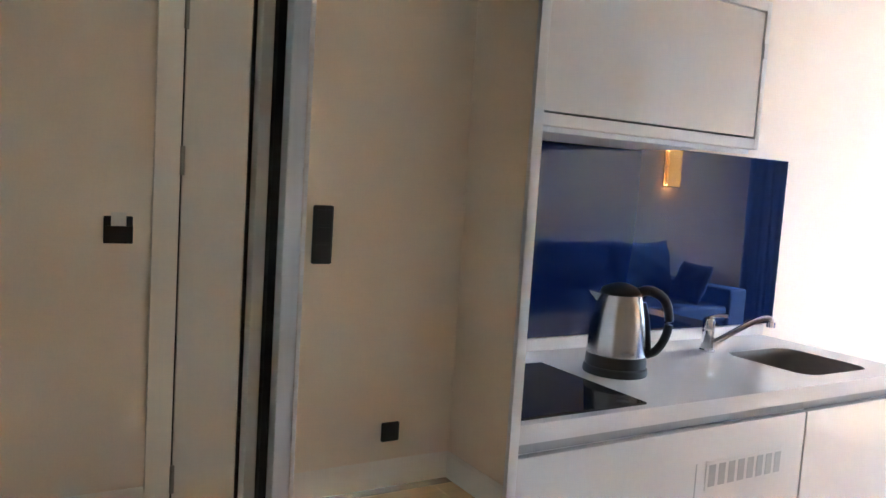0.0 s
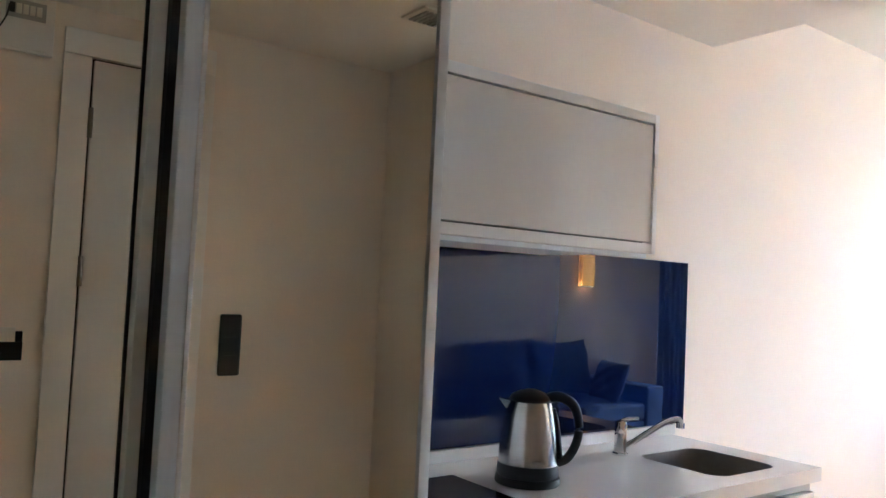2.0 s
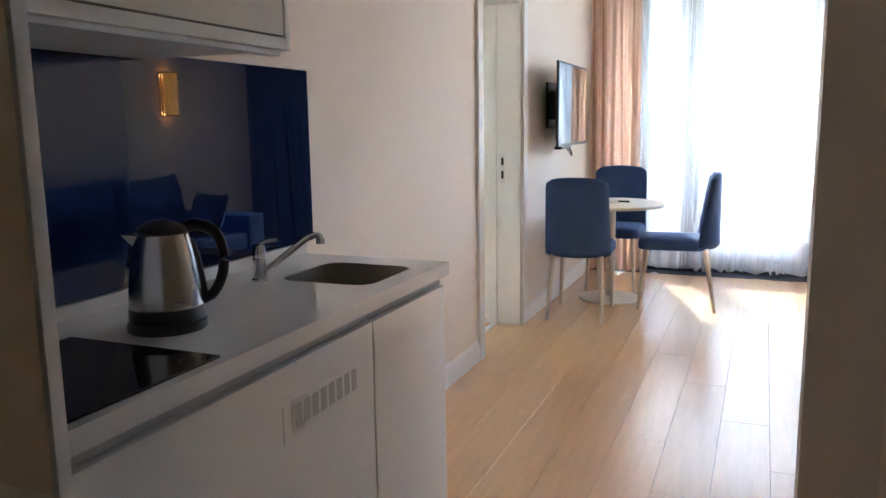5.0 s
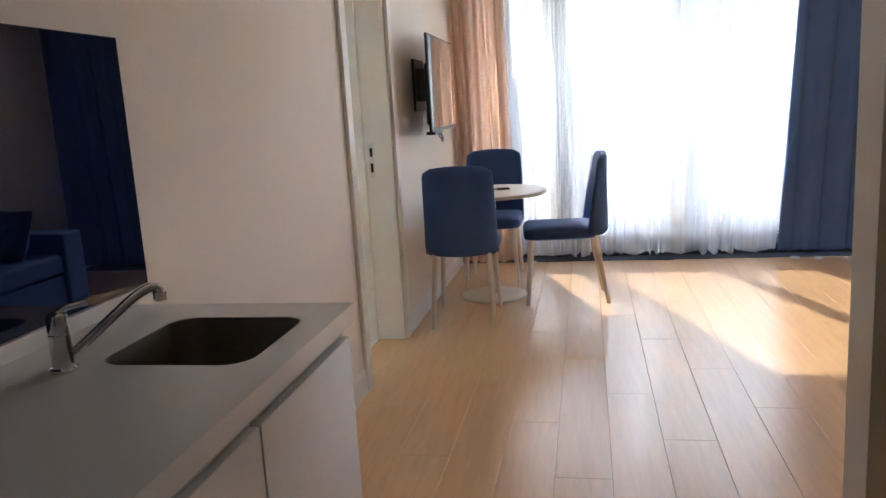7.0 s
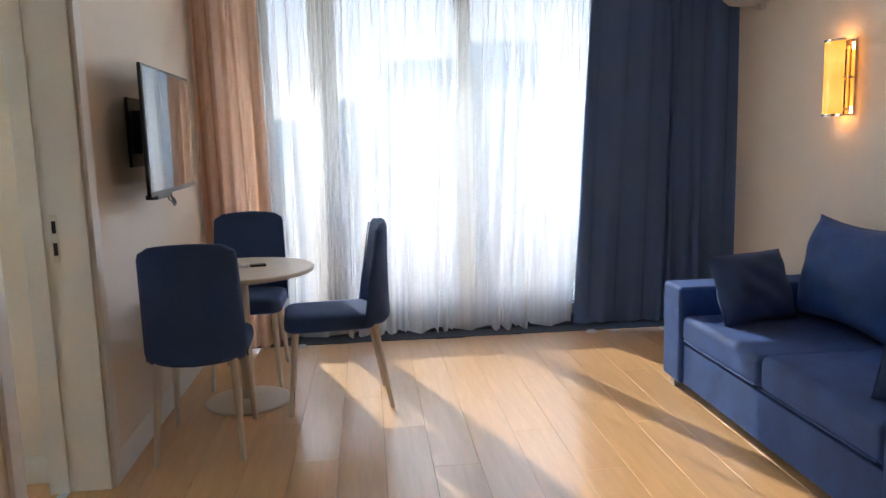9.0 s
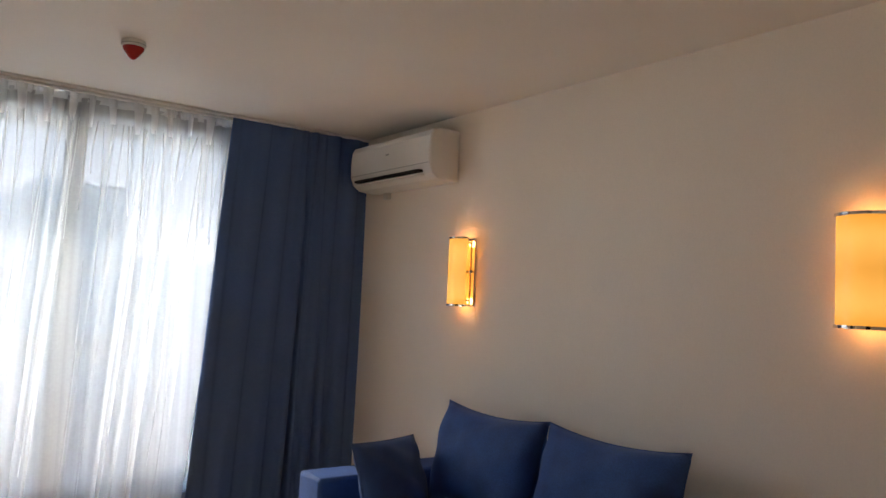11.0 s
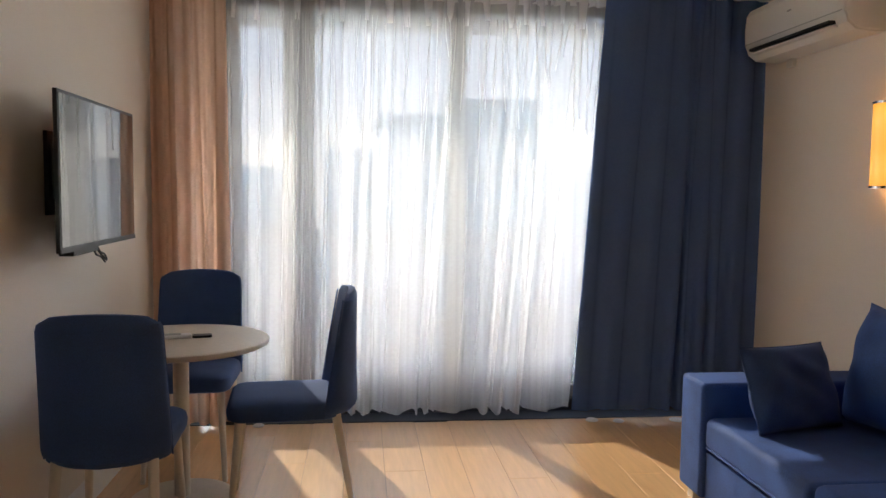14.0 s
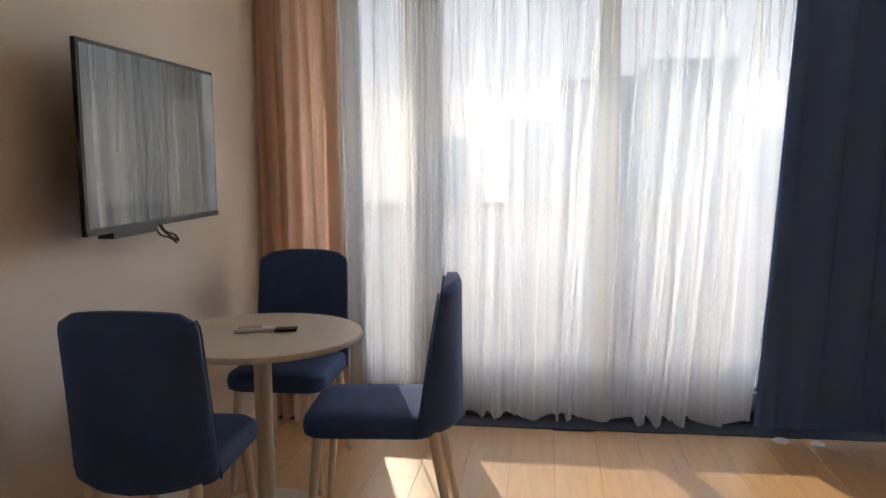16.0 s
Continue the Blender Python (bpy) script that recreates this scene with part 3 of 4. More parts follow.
bmesh.ops.transform(bm, matrix=pose(-2.455, 0, 0, 0, 0, 90), verts=bm.verts)
solid("side_room_light_cloth", bm, M_SIDECLOTH, "unseen thin cream cloth added to warm the side room daylight", "curtain", smooth=0)

# ---------------------------------------------------------------- balcony and city
balc = thing("balcony", (0, 0, 0), "balcony with a panelled white parapet outside the glazing", "balcony")
part("slab", block(-2, 6, 7.72, 8.75, -0.25, -0.02, 0.01), M_CONCRETE, balc)
part("slab_above", block(-2, 6, 7.72, 8.70, 2.625, 2.95, 0.01), M_CONCRETE, balc)
for i in range(8):
    x = -2 + i
    for z0, z1 in ((-0.02, 0.165), (0.175, 0.49), (0.50, 0.965), (0.975, 1.06)):
        part("parapet_panel", block(x + 0.003, x + 0.997, 8.51, 8.56, z0, z1, 0.003, 1), M_FROST, balc)
part("coping", block(-2, 6, 8.48, 8.60, 1.062, 1.10, 0.008), M_CONCRETE, balc)
solid("ground", block(-400, 400, -300, 900, -31, -30.5), M_GROUND, "hazy city ground far below the balcony", "ground", kind="structure", smooth=None)


def far_building(x0, x1, y0, depth, top, storeys, bays, material, name, label):
    b = thing(name, ((x0 + x1) / 2, y0, -30.5), label, "building", "far buildings")
    w, h = x1 - x0, top + 30.5
    part("wall", block(-w / 2, w / 2, 0, depth, 0, h), material, b, smooth=None)
    part("parapet", block(-w / 2 - 0.2, w / 2 + 0.2, -0.2, depth + 0.2, h, h + 0.5), M_FACADE2, b, smooth=None)
    me = None
    for s in range(storeys):
        for k in range(bays):
            if me is None:
                o = part("window", block(-w / bays * 0.32, w / bays * 0.32, -0.08, 0.05, -0.75, 0.75), M_FARGLASS, b, smooth=None)
                me = o.data
            else:
                o = new("window", me)
                o.parent = b
            o.location = (-w / 2 + (k + 0.5) * w / bays, 0, h - 2.2 - 3.0 * s)
    return b


far_building(2.6, 9.1, 60, 14, 6.7, 6, 5, M_FACADE, "apartment_block", "pale flat-roofed apartment block beyond the balcony")
far_building(9.1, 14.7, 61, 14, 8.0, 6, 4, M_FACADE2, "office_block", "grey taller office block with a flat roof")
far_building(-2.2, 2.2, 72, 12, 4.6, 5, 4, M_FACADE2, "tower_block", "distant grey tower block in haze")
far_building(-12, -6.0, 80, 14, 3.2, 4, 5, M_FACADE, "low_block", "distant pale block in haze")
far_building(17.8, 27, 70, 14, 3.4, 4, 7, M_FACADE, "low_block", "distant pale block in haze")

solid("backdrop", block(-110, 130, 120, 120.5, -30.4, 42), M_HAZE, "pale hazy sky low over the town", "sky", kind="structure", smooth=None)

# ---------------------------------------------------------------- kitchen
KY0, KY1 = 1.072, 2.572
solid("tall_end_panel", block(0.002, 0.60, 1.047, 1.070, 0.002, HC - 0.002, 0.002), M_WHITE, "tall white lacquered panel ending the kitchen run", "panel")


def base_unit(y0, y1, label, grille):
    u = thing("kitchen_base_cabinet", (0, (y0 + y1) / 2, 0), label, "cabinet", "kitchen base cabinets")
    yc = (y0 + y1) / 2
    part("side_panel", block(0.004, 0.508, y0 - yc, y0 - yc + 0.018, 0.10, 0.858), M_WHITE, u)
    part("side_panel", block(0.004, 0.508, y1 - yc - 0.018, y1 - yc, 0.10, 0.858), M_WHITE, u)
    part("bottom_panel", block(0.004, 0.508, y0 - yc + 0.018, y1 - yc - 0.018, 0.10, 0.118), M_WHITE, u)
    part("back_panel", block(0.004, 0.012, y0 - yc + 0.018, y1 - yc - 0.018, 0.118, 0.858), M_WHITE, u)
    part("plinth", block(0.004, 0.46, y0 - yc, y1 - yc, 0.002, 0.098), M_WHITE, u)
    front = part("door", block(0.510, 0.530, y0 - yc + 0.002, y1 - yc - 0.002, 0.105, 0.825, 0.002), M_GLOSS, u, "gloss cream white door front")
    # The shade under the worktop edge is this grey strip.
    part("grip_channel", block(0.509, 0.514, y0 - yc, y1 - yc, 0.828, 0.857), M_GREY, u, "recessed grip channel, its shade put into the grey colour")
    if grille:
        g = part("vent_grille", block(0.5302, 0.532, 1.69 - yc, 1.985 - yc, 0.668, 0.742, 0.001), M_GLOSS, front, "slotted ventilation grille")
        for i in range(8):
            a = 1.700 + i * 0.0355 - yc
            o = part("slot", block(0.5321, 0.5326, a, a + 0.024, 0.678, 0.732), M_GREY, u)
        part("seam", block(0.5302, 0.5306, 1.655 - yc, 1.659 - yc, 0.655, 0.74), M_GREY, front)
    return u


base_unit(KY0, 2.069, "gloss white base cabinet with a slotted vent grille", True)
base_unit(2.071, 2.555, "gloss white base cabinet door under the sink", False)

# worktop with a cut-out for the sink
SX0, SX1, SY0, SY1 = 0.185, 0.478, 2.145, 2.450
def slab_with_hole(x0, x1, y0, y1, hx0, hx1, hy0, hy1, z0, z1):
    bm = bmesh.new()
    outer, inner = [(x0, y0), (x1, y0), (x1, y1), (x0, y1)], [(hx0, hy0), (hx1, hy0), (hx1, hy1), (hx0, hy1)]
    v = [[bm.verts.new((*p, z)) for p in ring] for z in (z0, z1) for ring in (outer, inner)]
    for i in range(4):
        j = (i + 1) % 4
        bm.faces.new((v[0][i], v[0][j], v[1][j], v[1][i]))
        bm.faces.new((v[2][i], v[2][j], v[3][j], v[3][i]))
        bm.faces.new((v[0][i], v[0][j], v[2][j], v[2][i]))
        bm.faces.new((v[1][i], v[1][j], v[3][j], v[3][i]))
    return bm


bm = slab_with_hole(0.002, 0.545, KY0, KY1 - 0.010, SX0, SX1, SY0, SY1, 0.860, 0.900)
wt_ob = thing("worktop", (0, 0, 0), "white composite stone worktop with low upstand", "countertop")
part("slab", bm, M_STONE, wt_ob)
part("upstand", block(0.002, 0.016, KY0, KY1, 0.901, 0.936, 0.002), M_STONE, wt_ob)
# rounded corner fillets of the cut-out
for cx, cy, sx, sy in ((SX0, SY0, 1, 1), (SX1, SY0, -1, 1), (SX0, SY1, 1, -1), (SX1, SY1, -1, -1)):
    bm = bmesh.new()
    r = 0.055
    pts = [(cx, cy)] + [(cx + sx * (r - r * math.sin(a)), cy + sy * (r - r * math.cos(a))) for a in [math.pi / 2 * i / 8 for i in range(9)]]
    lo = [bm.verts.new((x, y, 0.8602)) for x, y in pts]
    hi = [bm.verts.new((x, y, 0.8998)) for x, y in pts]
    bm.faces.new(hi)
    bm.faces.new(lo[::-1])
    for i in range(len(pts)):
        j = (i + 1) % len(pts)
        bm.faces.new((lo[i], lo[j], hi[j], hi[i]))
    part("cutout_corner", bm, M_STONE, wt_ob)


def rounded_ring(x0, x1, y0, y1, r, z, n=7):
    out = []
    for cx, cy, a0 in ((x1 - r, y1 - r, 0), (x0 + r, y1 - r, 90), (x0 + r, y0 + r, 180), (x1 - r, y0 + r, 270)):
        for i in range(n):
            a = radians(a0 + 90 * i / (n - 1))
            out.append((cx + r * math.cos(a), cy + r * math.sin(a), z))
    return out


def ring_loft(rings, bm=None, cap_first=False, cap_last=True):
    bm = bm or bmesh.new()
    vs = [[bm.verts.new(p) for p in r] for r in rings]
    n = len(vs[0])
    for a, b in zip(vs, vs[1:]):
        for i in range(n):
            bm.faces.new((a[i], a[(i + 1) % n], b[(i + 1) % n], b[i]))
    if cap_first:
        bm.faces.new(vs[0][::-1])
    if cap_last:
        bm.faces.new(vs[-1])
    return bm


snk = thing("sink", ((SX0 + SX1) / 2, (SY0 + SY1) / 2, 0.86), "undermounted stainless steel sink bowl in the worktop", "sink")
a, b = (SX1 - SX0) / 2 - 0.002, (SY1 - SY0) / 2 - 0.002
part("bowl", ring_loft([rounded_ring(-a, a, -b, b, 0.055, 0.0385), rounded_ring(-a + 0.002, a - 0.002, -b + 0.002, b - 0.002, 0.055, -0.10), rounded_ring(-a + 0.012, a - 0.012, -b + 0.012, b - 0.012, 0.05, -0.145), rounded_ring(-a + 0.05, a - 0.05, -b + 0.05, b - 0.05, 0.03, -0.155)]), M_SINK, snk)
part("drain", lathe([(0, -0.151), (0.03, -0.150), (0.042, -0.148), (0.042, -0.154)], 24), M_CHROME, snk)

tap = thing("kitchen_tap", (0.155, 2.113, 0.90), "chrome single-lever kitchen tap with a swung-out spout", "tap")
part("body", lathe([(0, 0), (0.024, 0), (0.024, 0.006), (0.0185, 0.009), (0.0180, 0.066), (0.0172, 0.068), (0.0180, 0.070), (0.0180, 0.094), (0.0165, 0.101), (0.010, 0.105), (0, 0.106)], 28), M_CHROME, tap)
sp = curve_points([(0.010, 0.010, 0.024), (0.034, 0.038, 0.050), (0.060, 0.067, 0.078), (0.085, 0.095, 0.104), (0.102, 0.115, 0.116), (0.114, 0.129, 0.117), (0.119, 0.134, 0.107)], 6)
part("spout", tube(sp, 0.0088, 14), M_CHROME, tap)
part("aerator", lathe([(0, 0), (0.0125, 0.0), (0.0125, 0.016), (0, 0.018)], 18, at=(0.118, 0.133, 0.092)), M_CHROME, tap)
part("lever", tube(curve_points([(0.0, 0.0, 0.103), (0.012, 0.010, 0.110), (0.026, 0.022, 0.113), (0.040, 0.034, 0.114)], 5), 0.0055, 12), M_CHROME, tap)

hob = thing("induction_hob", (0.335, 1.30, 0.90), "black ceramic glass two-ring hob set in the worktop", "hob")
part("glass_plate", block(-0.19, 0.19, -0.178, 0.178, 0.0008, 0.0068, 0.002), M_HOB, hob)
part("edge_guard", block(-0.02, 0.205, -0.226, -0.219, 0.001, 0.05, 0.002), M_PLASTIC, hob, "low white plastic edge strip")

kt = thing("electric_kettle", (0.271, 1.621, 0.900), "brushed steel electric kettle with black handle and base", "kettle", turn=42)
part("base", lathe([(0, 0.001), (0.088, 0.001), (0.090, 0.006), (0.088, 0.018), (0.080, 0.022), (0, 0.022)], 40), M_BLACK, kt)
part("foot_band", lathe([(0, 0.0225), (0.084, 0.0225), (0.085, 0.03), (0.083, 0.052), (0, 0.053)], 40), M_BLACK, kt)
part("body", lathe([(0.0825, 0.0515), (0.083, 0.055), (0.081, 0.085), (0.077, 0.12), (0.071, 0.155), (0.064, 0.185), (0.0575, 0.205), (0.055, 0.208), (0, 0.2085)], 48), M_STEEL, kt)
part("lid", lathe([(0.056, 0.2065), (0.057, 0.212), (0.051, 0.222), (0.03, 0.231), (0.012, 0.236), (0, 0.2365)], 40), M_BLACK, kt)
part("spout", ring_loft([[(-0.050, -0.020, 0.172), (-0.050, 0.020, 0.172), (-0.050, 0.026, 0.206), (-0.050, -0.026, 0.206)], [(-0.080, -0.006, 0.200), (-0.080, 0.006, 0.200), (-0.086, 0.012, 0.209), (-0.086, -0.012, 0.209)]], cap_first=True), M_STEEL, kt)
hp = curve_points([(0.040, 0, 0.212), (0.075, 0, 0.222), (0.115, 0, 0.205), (0.132, 0, 0.165), (0.130, 0, 0.115), (0.108, 0, 0.072), (0.080, 0, 0.056)], 6)
part("handle", tube(hp, 0.0135, 14, taper=0.85), M_BLACK, kt)
part("handle_inner_strip", tube(curve_points([(0.062, 0, 0.19), (0.074, 0, 0.15), (0.082, 0, 0.10), (0.086, 0, 0.066)], 5), 0.008, 10), M_BLACK, kt)
part("maker_mark", block(0.018, 0.052, -0.0835, -0.0825, 0.064, 0.069), M_GREY, kt)
kt.scale = (0.93, 0.93, 1.0)

# blue glass behind the worktop
solid("splashback", block(0.002, 0.010, KY0, 2.625, 0.938, 1.512, 0.001, 1), M_SPLASH, "glossy navy back-painted glass splashback", "splashback")

wc = thing("wall_cabinet", (0, 1.478, 1.497), "white lacquered wall cabinet with one lift-up door", "cabinet")
y0, y1 = KY0 - 1.478, 1.885 - 1.478
part("side_panel", block(0.003, 0.440, y1 - 0.018, y1, 0, 0.366, 0.0015), M_WHITE, wc)
part("side_panel", block(0.003, 0.440, y0, y0 + 0.018, 0, 0.366, 0.0015), M_WHITE, wc)
part("top_panel", block(0.003, 0.440, y0 + 0.018, y1 - 0.018, 0.340, 0.366, 0.0015), M_WHITE, wc)
part("bottom_panel", block(0.003, 0.440, y0 + 0.018, y1 - 0.018, 0.0, 0.026, 0.0015), M_WHITE, wc)
part("back_panel", block(0.003, 0.012, y0 + 0.018, y1 - 0.018, 0.026, 0.340), M_WHITE, wc)
# The dark line round the flap door comes from this black sheet.
part("reveal", block(0.405, 0.410, y0 + 0.018, y1 - 0.018, 0.026, 0.340), M_GAPBLACK, wc, "black sheet giving the door gap its shade")
part("door", block(0.414, 0.439, y0 + 0.022, y1 - 0.022, 0.030, 0.336, 0.0015), M_GLOSS, wc, "gloss white flap door")
part("under_rail", block(0.40, 0.425, y0 + 0.018, y1 - 0.018, -0.012, -0.0005, 0.001), M_ALU, wc)
part("hinge", block(0.44, 0.444, y1 - 0.02, y1 - 0.006, 0.225, 0.262, 0.001), M_PLASTIC, wc)

# ---------------------------------------------------------------- mirror wardrobe
wd = thing("mirror_wardrobe", (0, 0, 0), "built-in wardrobe with sliding mirror doors in silver frames", "wardrobe")
part("top_track", block(0.02, 0.60, -1.59, 1.044, 2.29, HC - 0.002), M_ALU, wd)
part("floor_track", block(0.02, 0.60, -1.59, 1.044, 0.002, 0.03), M_ALU, wd)
# Solid black block; the dark inside the wardrobe is its colour.
part("interior", block(0.02, 0.44, -1.59, 1.040, 0.03, 2.29), M_GAPBLACK, wd, "black block whose colour gives the shade inside the wardrobe")
md = part("sliding_door", block(0.575, 0.592, 0.60, 1.040, 0.032, 2.288), M_ALU, wd)
part("mirror", block(0.5925, 0.596, 0.6225, 1.042, 0.05, 2.27), M_MIRROR, md)
part("door_frame", block(0.565, 0.612, 0.588, 0.622, 0.032, 2.288, 0.004), M_ALU, md, "silver aluminium grip frame")
part("frame_lip", block(0.607, 0.6145, 0.6145, 0.6225, 0.032, 2.288, 0.002), M_PLASTIC, md)
part("gasket", block(0.545, 0.588, 0.575, 0.587, 0.032, 2.288), M_GAPBLACK, wd, "black strip between the two mirror doors")
ml = part("sliding_door", block(0.530, 0.546, -0.9, 0.565, 0.032, 2.288), M_ALU, wd)
part("mirror", block(0.5465, 0.550, -0.9, 0.553, 0.05, 2.27), M_MIRROR, ml)
part("door_frame", block(0.528, 0.578, 0.5535, 0.5725, 0.032, 2.288, 0.002), M_PLASTIC, ml, "pale aluminium edge frame")
part("frame_lip", block(0.5505, 0.553, 0.5485, 0.553, 0.032, 2.288), M_GAPBLACK, ml)
part("mirror", block(0.5465, 0.550, -1.59, -0.902, 0.05, 2.27), M_MIRROR, wd)

# ---------------------------------------------------------------- hall fittings, seen in the mirrors
cs = thing("key_card_switch", (2.40, 0.630, 1.115), "black key card switch holding a white card", "switch")
part("plate", block(-0.012, -0.001, -0.050, 0.050, -0.052, 0.048, 0.004), M_BLACK, cs)
part("slot_cover", block(-0.020, -0.012, -0.050, 0.050, -0.052, 0.012, 0.003), M_BLACK, cs)
part("key_card", block(-0.017, -0.0145, -0.026, 0.026, 0.0, 0.062, 0.001), M_PLASTIC, cs, "white plastic card")
sw = thing("light_switch", (2.40, 1.39, 1.117), "black triple light switch panel beside the door", "switch")
part("plate", block(-0.011, -0.001, -0.043, 0.043, -0.12, 0.12, 0.009, 3), M_BLACK, sw)
for z in (-0.071, 0, 0.071):
    part("rocker", block(-0.0145, -0.011, -0.029, 0.029, z - 0.031, z + 0.031, 0.002), M_BLACK, sw)
so = thing("wall_socket", (2.40, 1.755, 0.25), "black wall socket above the skirting board", "socket")
part("plate", block(-0.011, -0.001, -0.043, 0.043, -0.043, 0.043, 0.008, 3), M_BLACK, so)
part("socket_well", lathe([(0.026, 0), (0.024, 0.002), (0.019, -0.004), (0, -0.004)], 20), M_GAPBLACK, so).matrix_local = pose(-0.0112, 0, 0, 0, -90, 0)

fb = thing("fuse_box", (2.40, 0.565, 2.225), "open white fuse box with hanging wires and an adapter", "fuse box")
part("box", block(-0.020, -0.001, -0.135, 0.145, -0.095, 0.105, 0.004), M_PLASTIC, fb)
part("breaker_window", block(-0.0225, -0.0205, -0.01, 0.115, 0.02, 0.085, 0.001), M_GREY, fb)
for i in range(5):
    part("breaker", block(-0.028, -0.023, 0.0 + i * 0.021, 0.017 + i * 0.021, 0.035, 0.07, 0.001), M_BLACK if i == 0 else M_PLASTIC, fb)
part("lower_cover", block(-0.0255, -0.0205, -0.055, 0.125, -0.085, 0.005, 0.002), M_PLASTIC, fb)
for z in (-0.075, 0.005, 0.06):
    part("screw_hole", rod(bmesh.new(), (-0.0215, -0.095, z), (-0.0202, -0.095, z), 0.006, n=12), M_GAPBLACK, fb)
part("adapter", lathe([(0, -0.022), (0.04, -0.022), (0.045, -0.012), (0.045, 0.012), (0.038, 0.02), (0, 0.02)], 20, at=(-0.06, -0.16, 0.085)), M_BLACK, fb, "black round power adapter")
part("wire", tube(curve_points([(-0.06, -0.16, 0.063), (-0.05, -0.155, 0.02), (-0.04, -0.15, -0.05), (-0.035, -0.10, -0.11), (-0.03, -0.075, -0.105)], 6), 0.003, 6), M_BLACK, fb)
part("wire", tube(curve_points([(-0.03, 0.0, 0.06), (-0.04, -0.01, 0.01), (-0.035, -0.04, -0.05), (-0.035, -0.075, -0.10), (-0.033, -0.10, -0.145)], 6), 0.003, 6), M_BLACK, fb)
for k in range(4):
    part("wire_coil", tube(curve_points([(-0.03, -0.06, -0.075 - 0.004 * k), (-0.035 - 0.004 * k, -0.09 - 0.005 * k, -0.115), (-0.033, -0.13, -0.165 + 0.006 * k), (-0.04, -0.115 + 0.01 * k, -0.17), (-0.034, -0.08, -0.12), (-0.03, -0.06, -0.08)], 5), 0.003, 6), M_BLACK, fb)


def fire_detector(at, label):
    f = thing("fire_detector", at, label, "alarm", "ceiling fire detectors")
    part("mount", lathe([(0, -0.001), (0.052, -0.001), (0.054, -0.008), (0.054, -0.026), (0.050, -0.031), (0, -0.031)], 32), M_PLASTIC, f)
    part("lens", lathe([(0.047, -0.031), (0.045, -0.042), (0.034, -0.058), (0.018, -0.078), (0.008, -0.086), (0, -0.088)], 32), M_RED, f, "red cone-shaped lens")
    part("seam", lathe([(0.0545, -0.018), (0.0548, -0.02), (0.0545, -0.022)], 32), M_GREY, f)
    return f


fire_detector((1.755, 6.10, LC), "white ceiling fire detector with a red cone lens")
fire_detector((1.506, 1.31, HC), "white hall ceiling fire detector with a red cone lens")
vt = thing("ceiling_vent", (1.67, 1.77, HC), "square white ceiling air vent in the hall", "vent")
part("frame", block(-0.075, 0.075, -0.075, 0.075, -0.010, -0.001, 0.003), M_PLASTIC, vt)
for i in range(6):
    part("slat", block(-0.055, 0.055, -0.055 + i * 0.02, -0.043 + i * 0.02, -0.016, -0.0102, 0.001), M_GREY, vt)

# ---------------------------------------------------------------- dining table and chairs
tb = thing("round_table", (0.405, 6.13, 0), "small round cream pedestal table on a disc base", "table")
part("tabletop", lathe([(0, 0.708), (0.375, 0.708), (0.383, 0.713), (0.386, 0.722), (0.383, 0.731), (0.376, 0.735), (0, 0.735)], 64), M_LEG, tb)
part("column", lathe([(0.036, 0.028), (0.034, 0.035), (0.034, 0.700), (0.07, 0.706), (0, 0.7065)], 32), M_LEG, tb)
part("base_disc", lathe([(0, 0.001), (0.228, 0.001), (0.230, 0.006), (0.226, 0.014), (0.20, 0.021), (0.06, 0.027), (0, 0.027)], 64), M_LEG, tb)
ph = thing("remote_control", (0.375, 6.135, 0.735), "silver white remote control lying on the table", "remote", turn=-72)
part("case", block(-0.025, 0.025, -0.075, 0.075, 0.001, 0.018, 0.006, 3), M_PHONE, ph)
part("key_pad", block(-0.018, 0.018, -0.06, 0.03, 0.0182, 0.0205, 0.001), M_GREY, ph)
p2 = thing("phone", (0.492, 6.162, 0.735), "small dark phone lying on the table", "phone", turn=-78)
part("case", block(-0.026, 0.026, -0.042, 0.042, 0.001, 0.012, 0.004, 3), M_BLACK, p2)


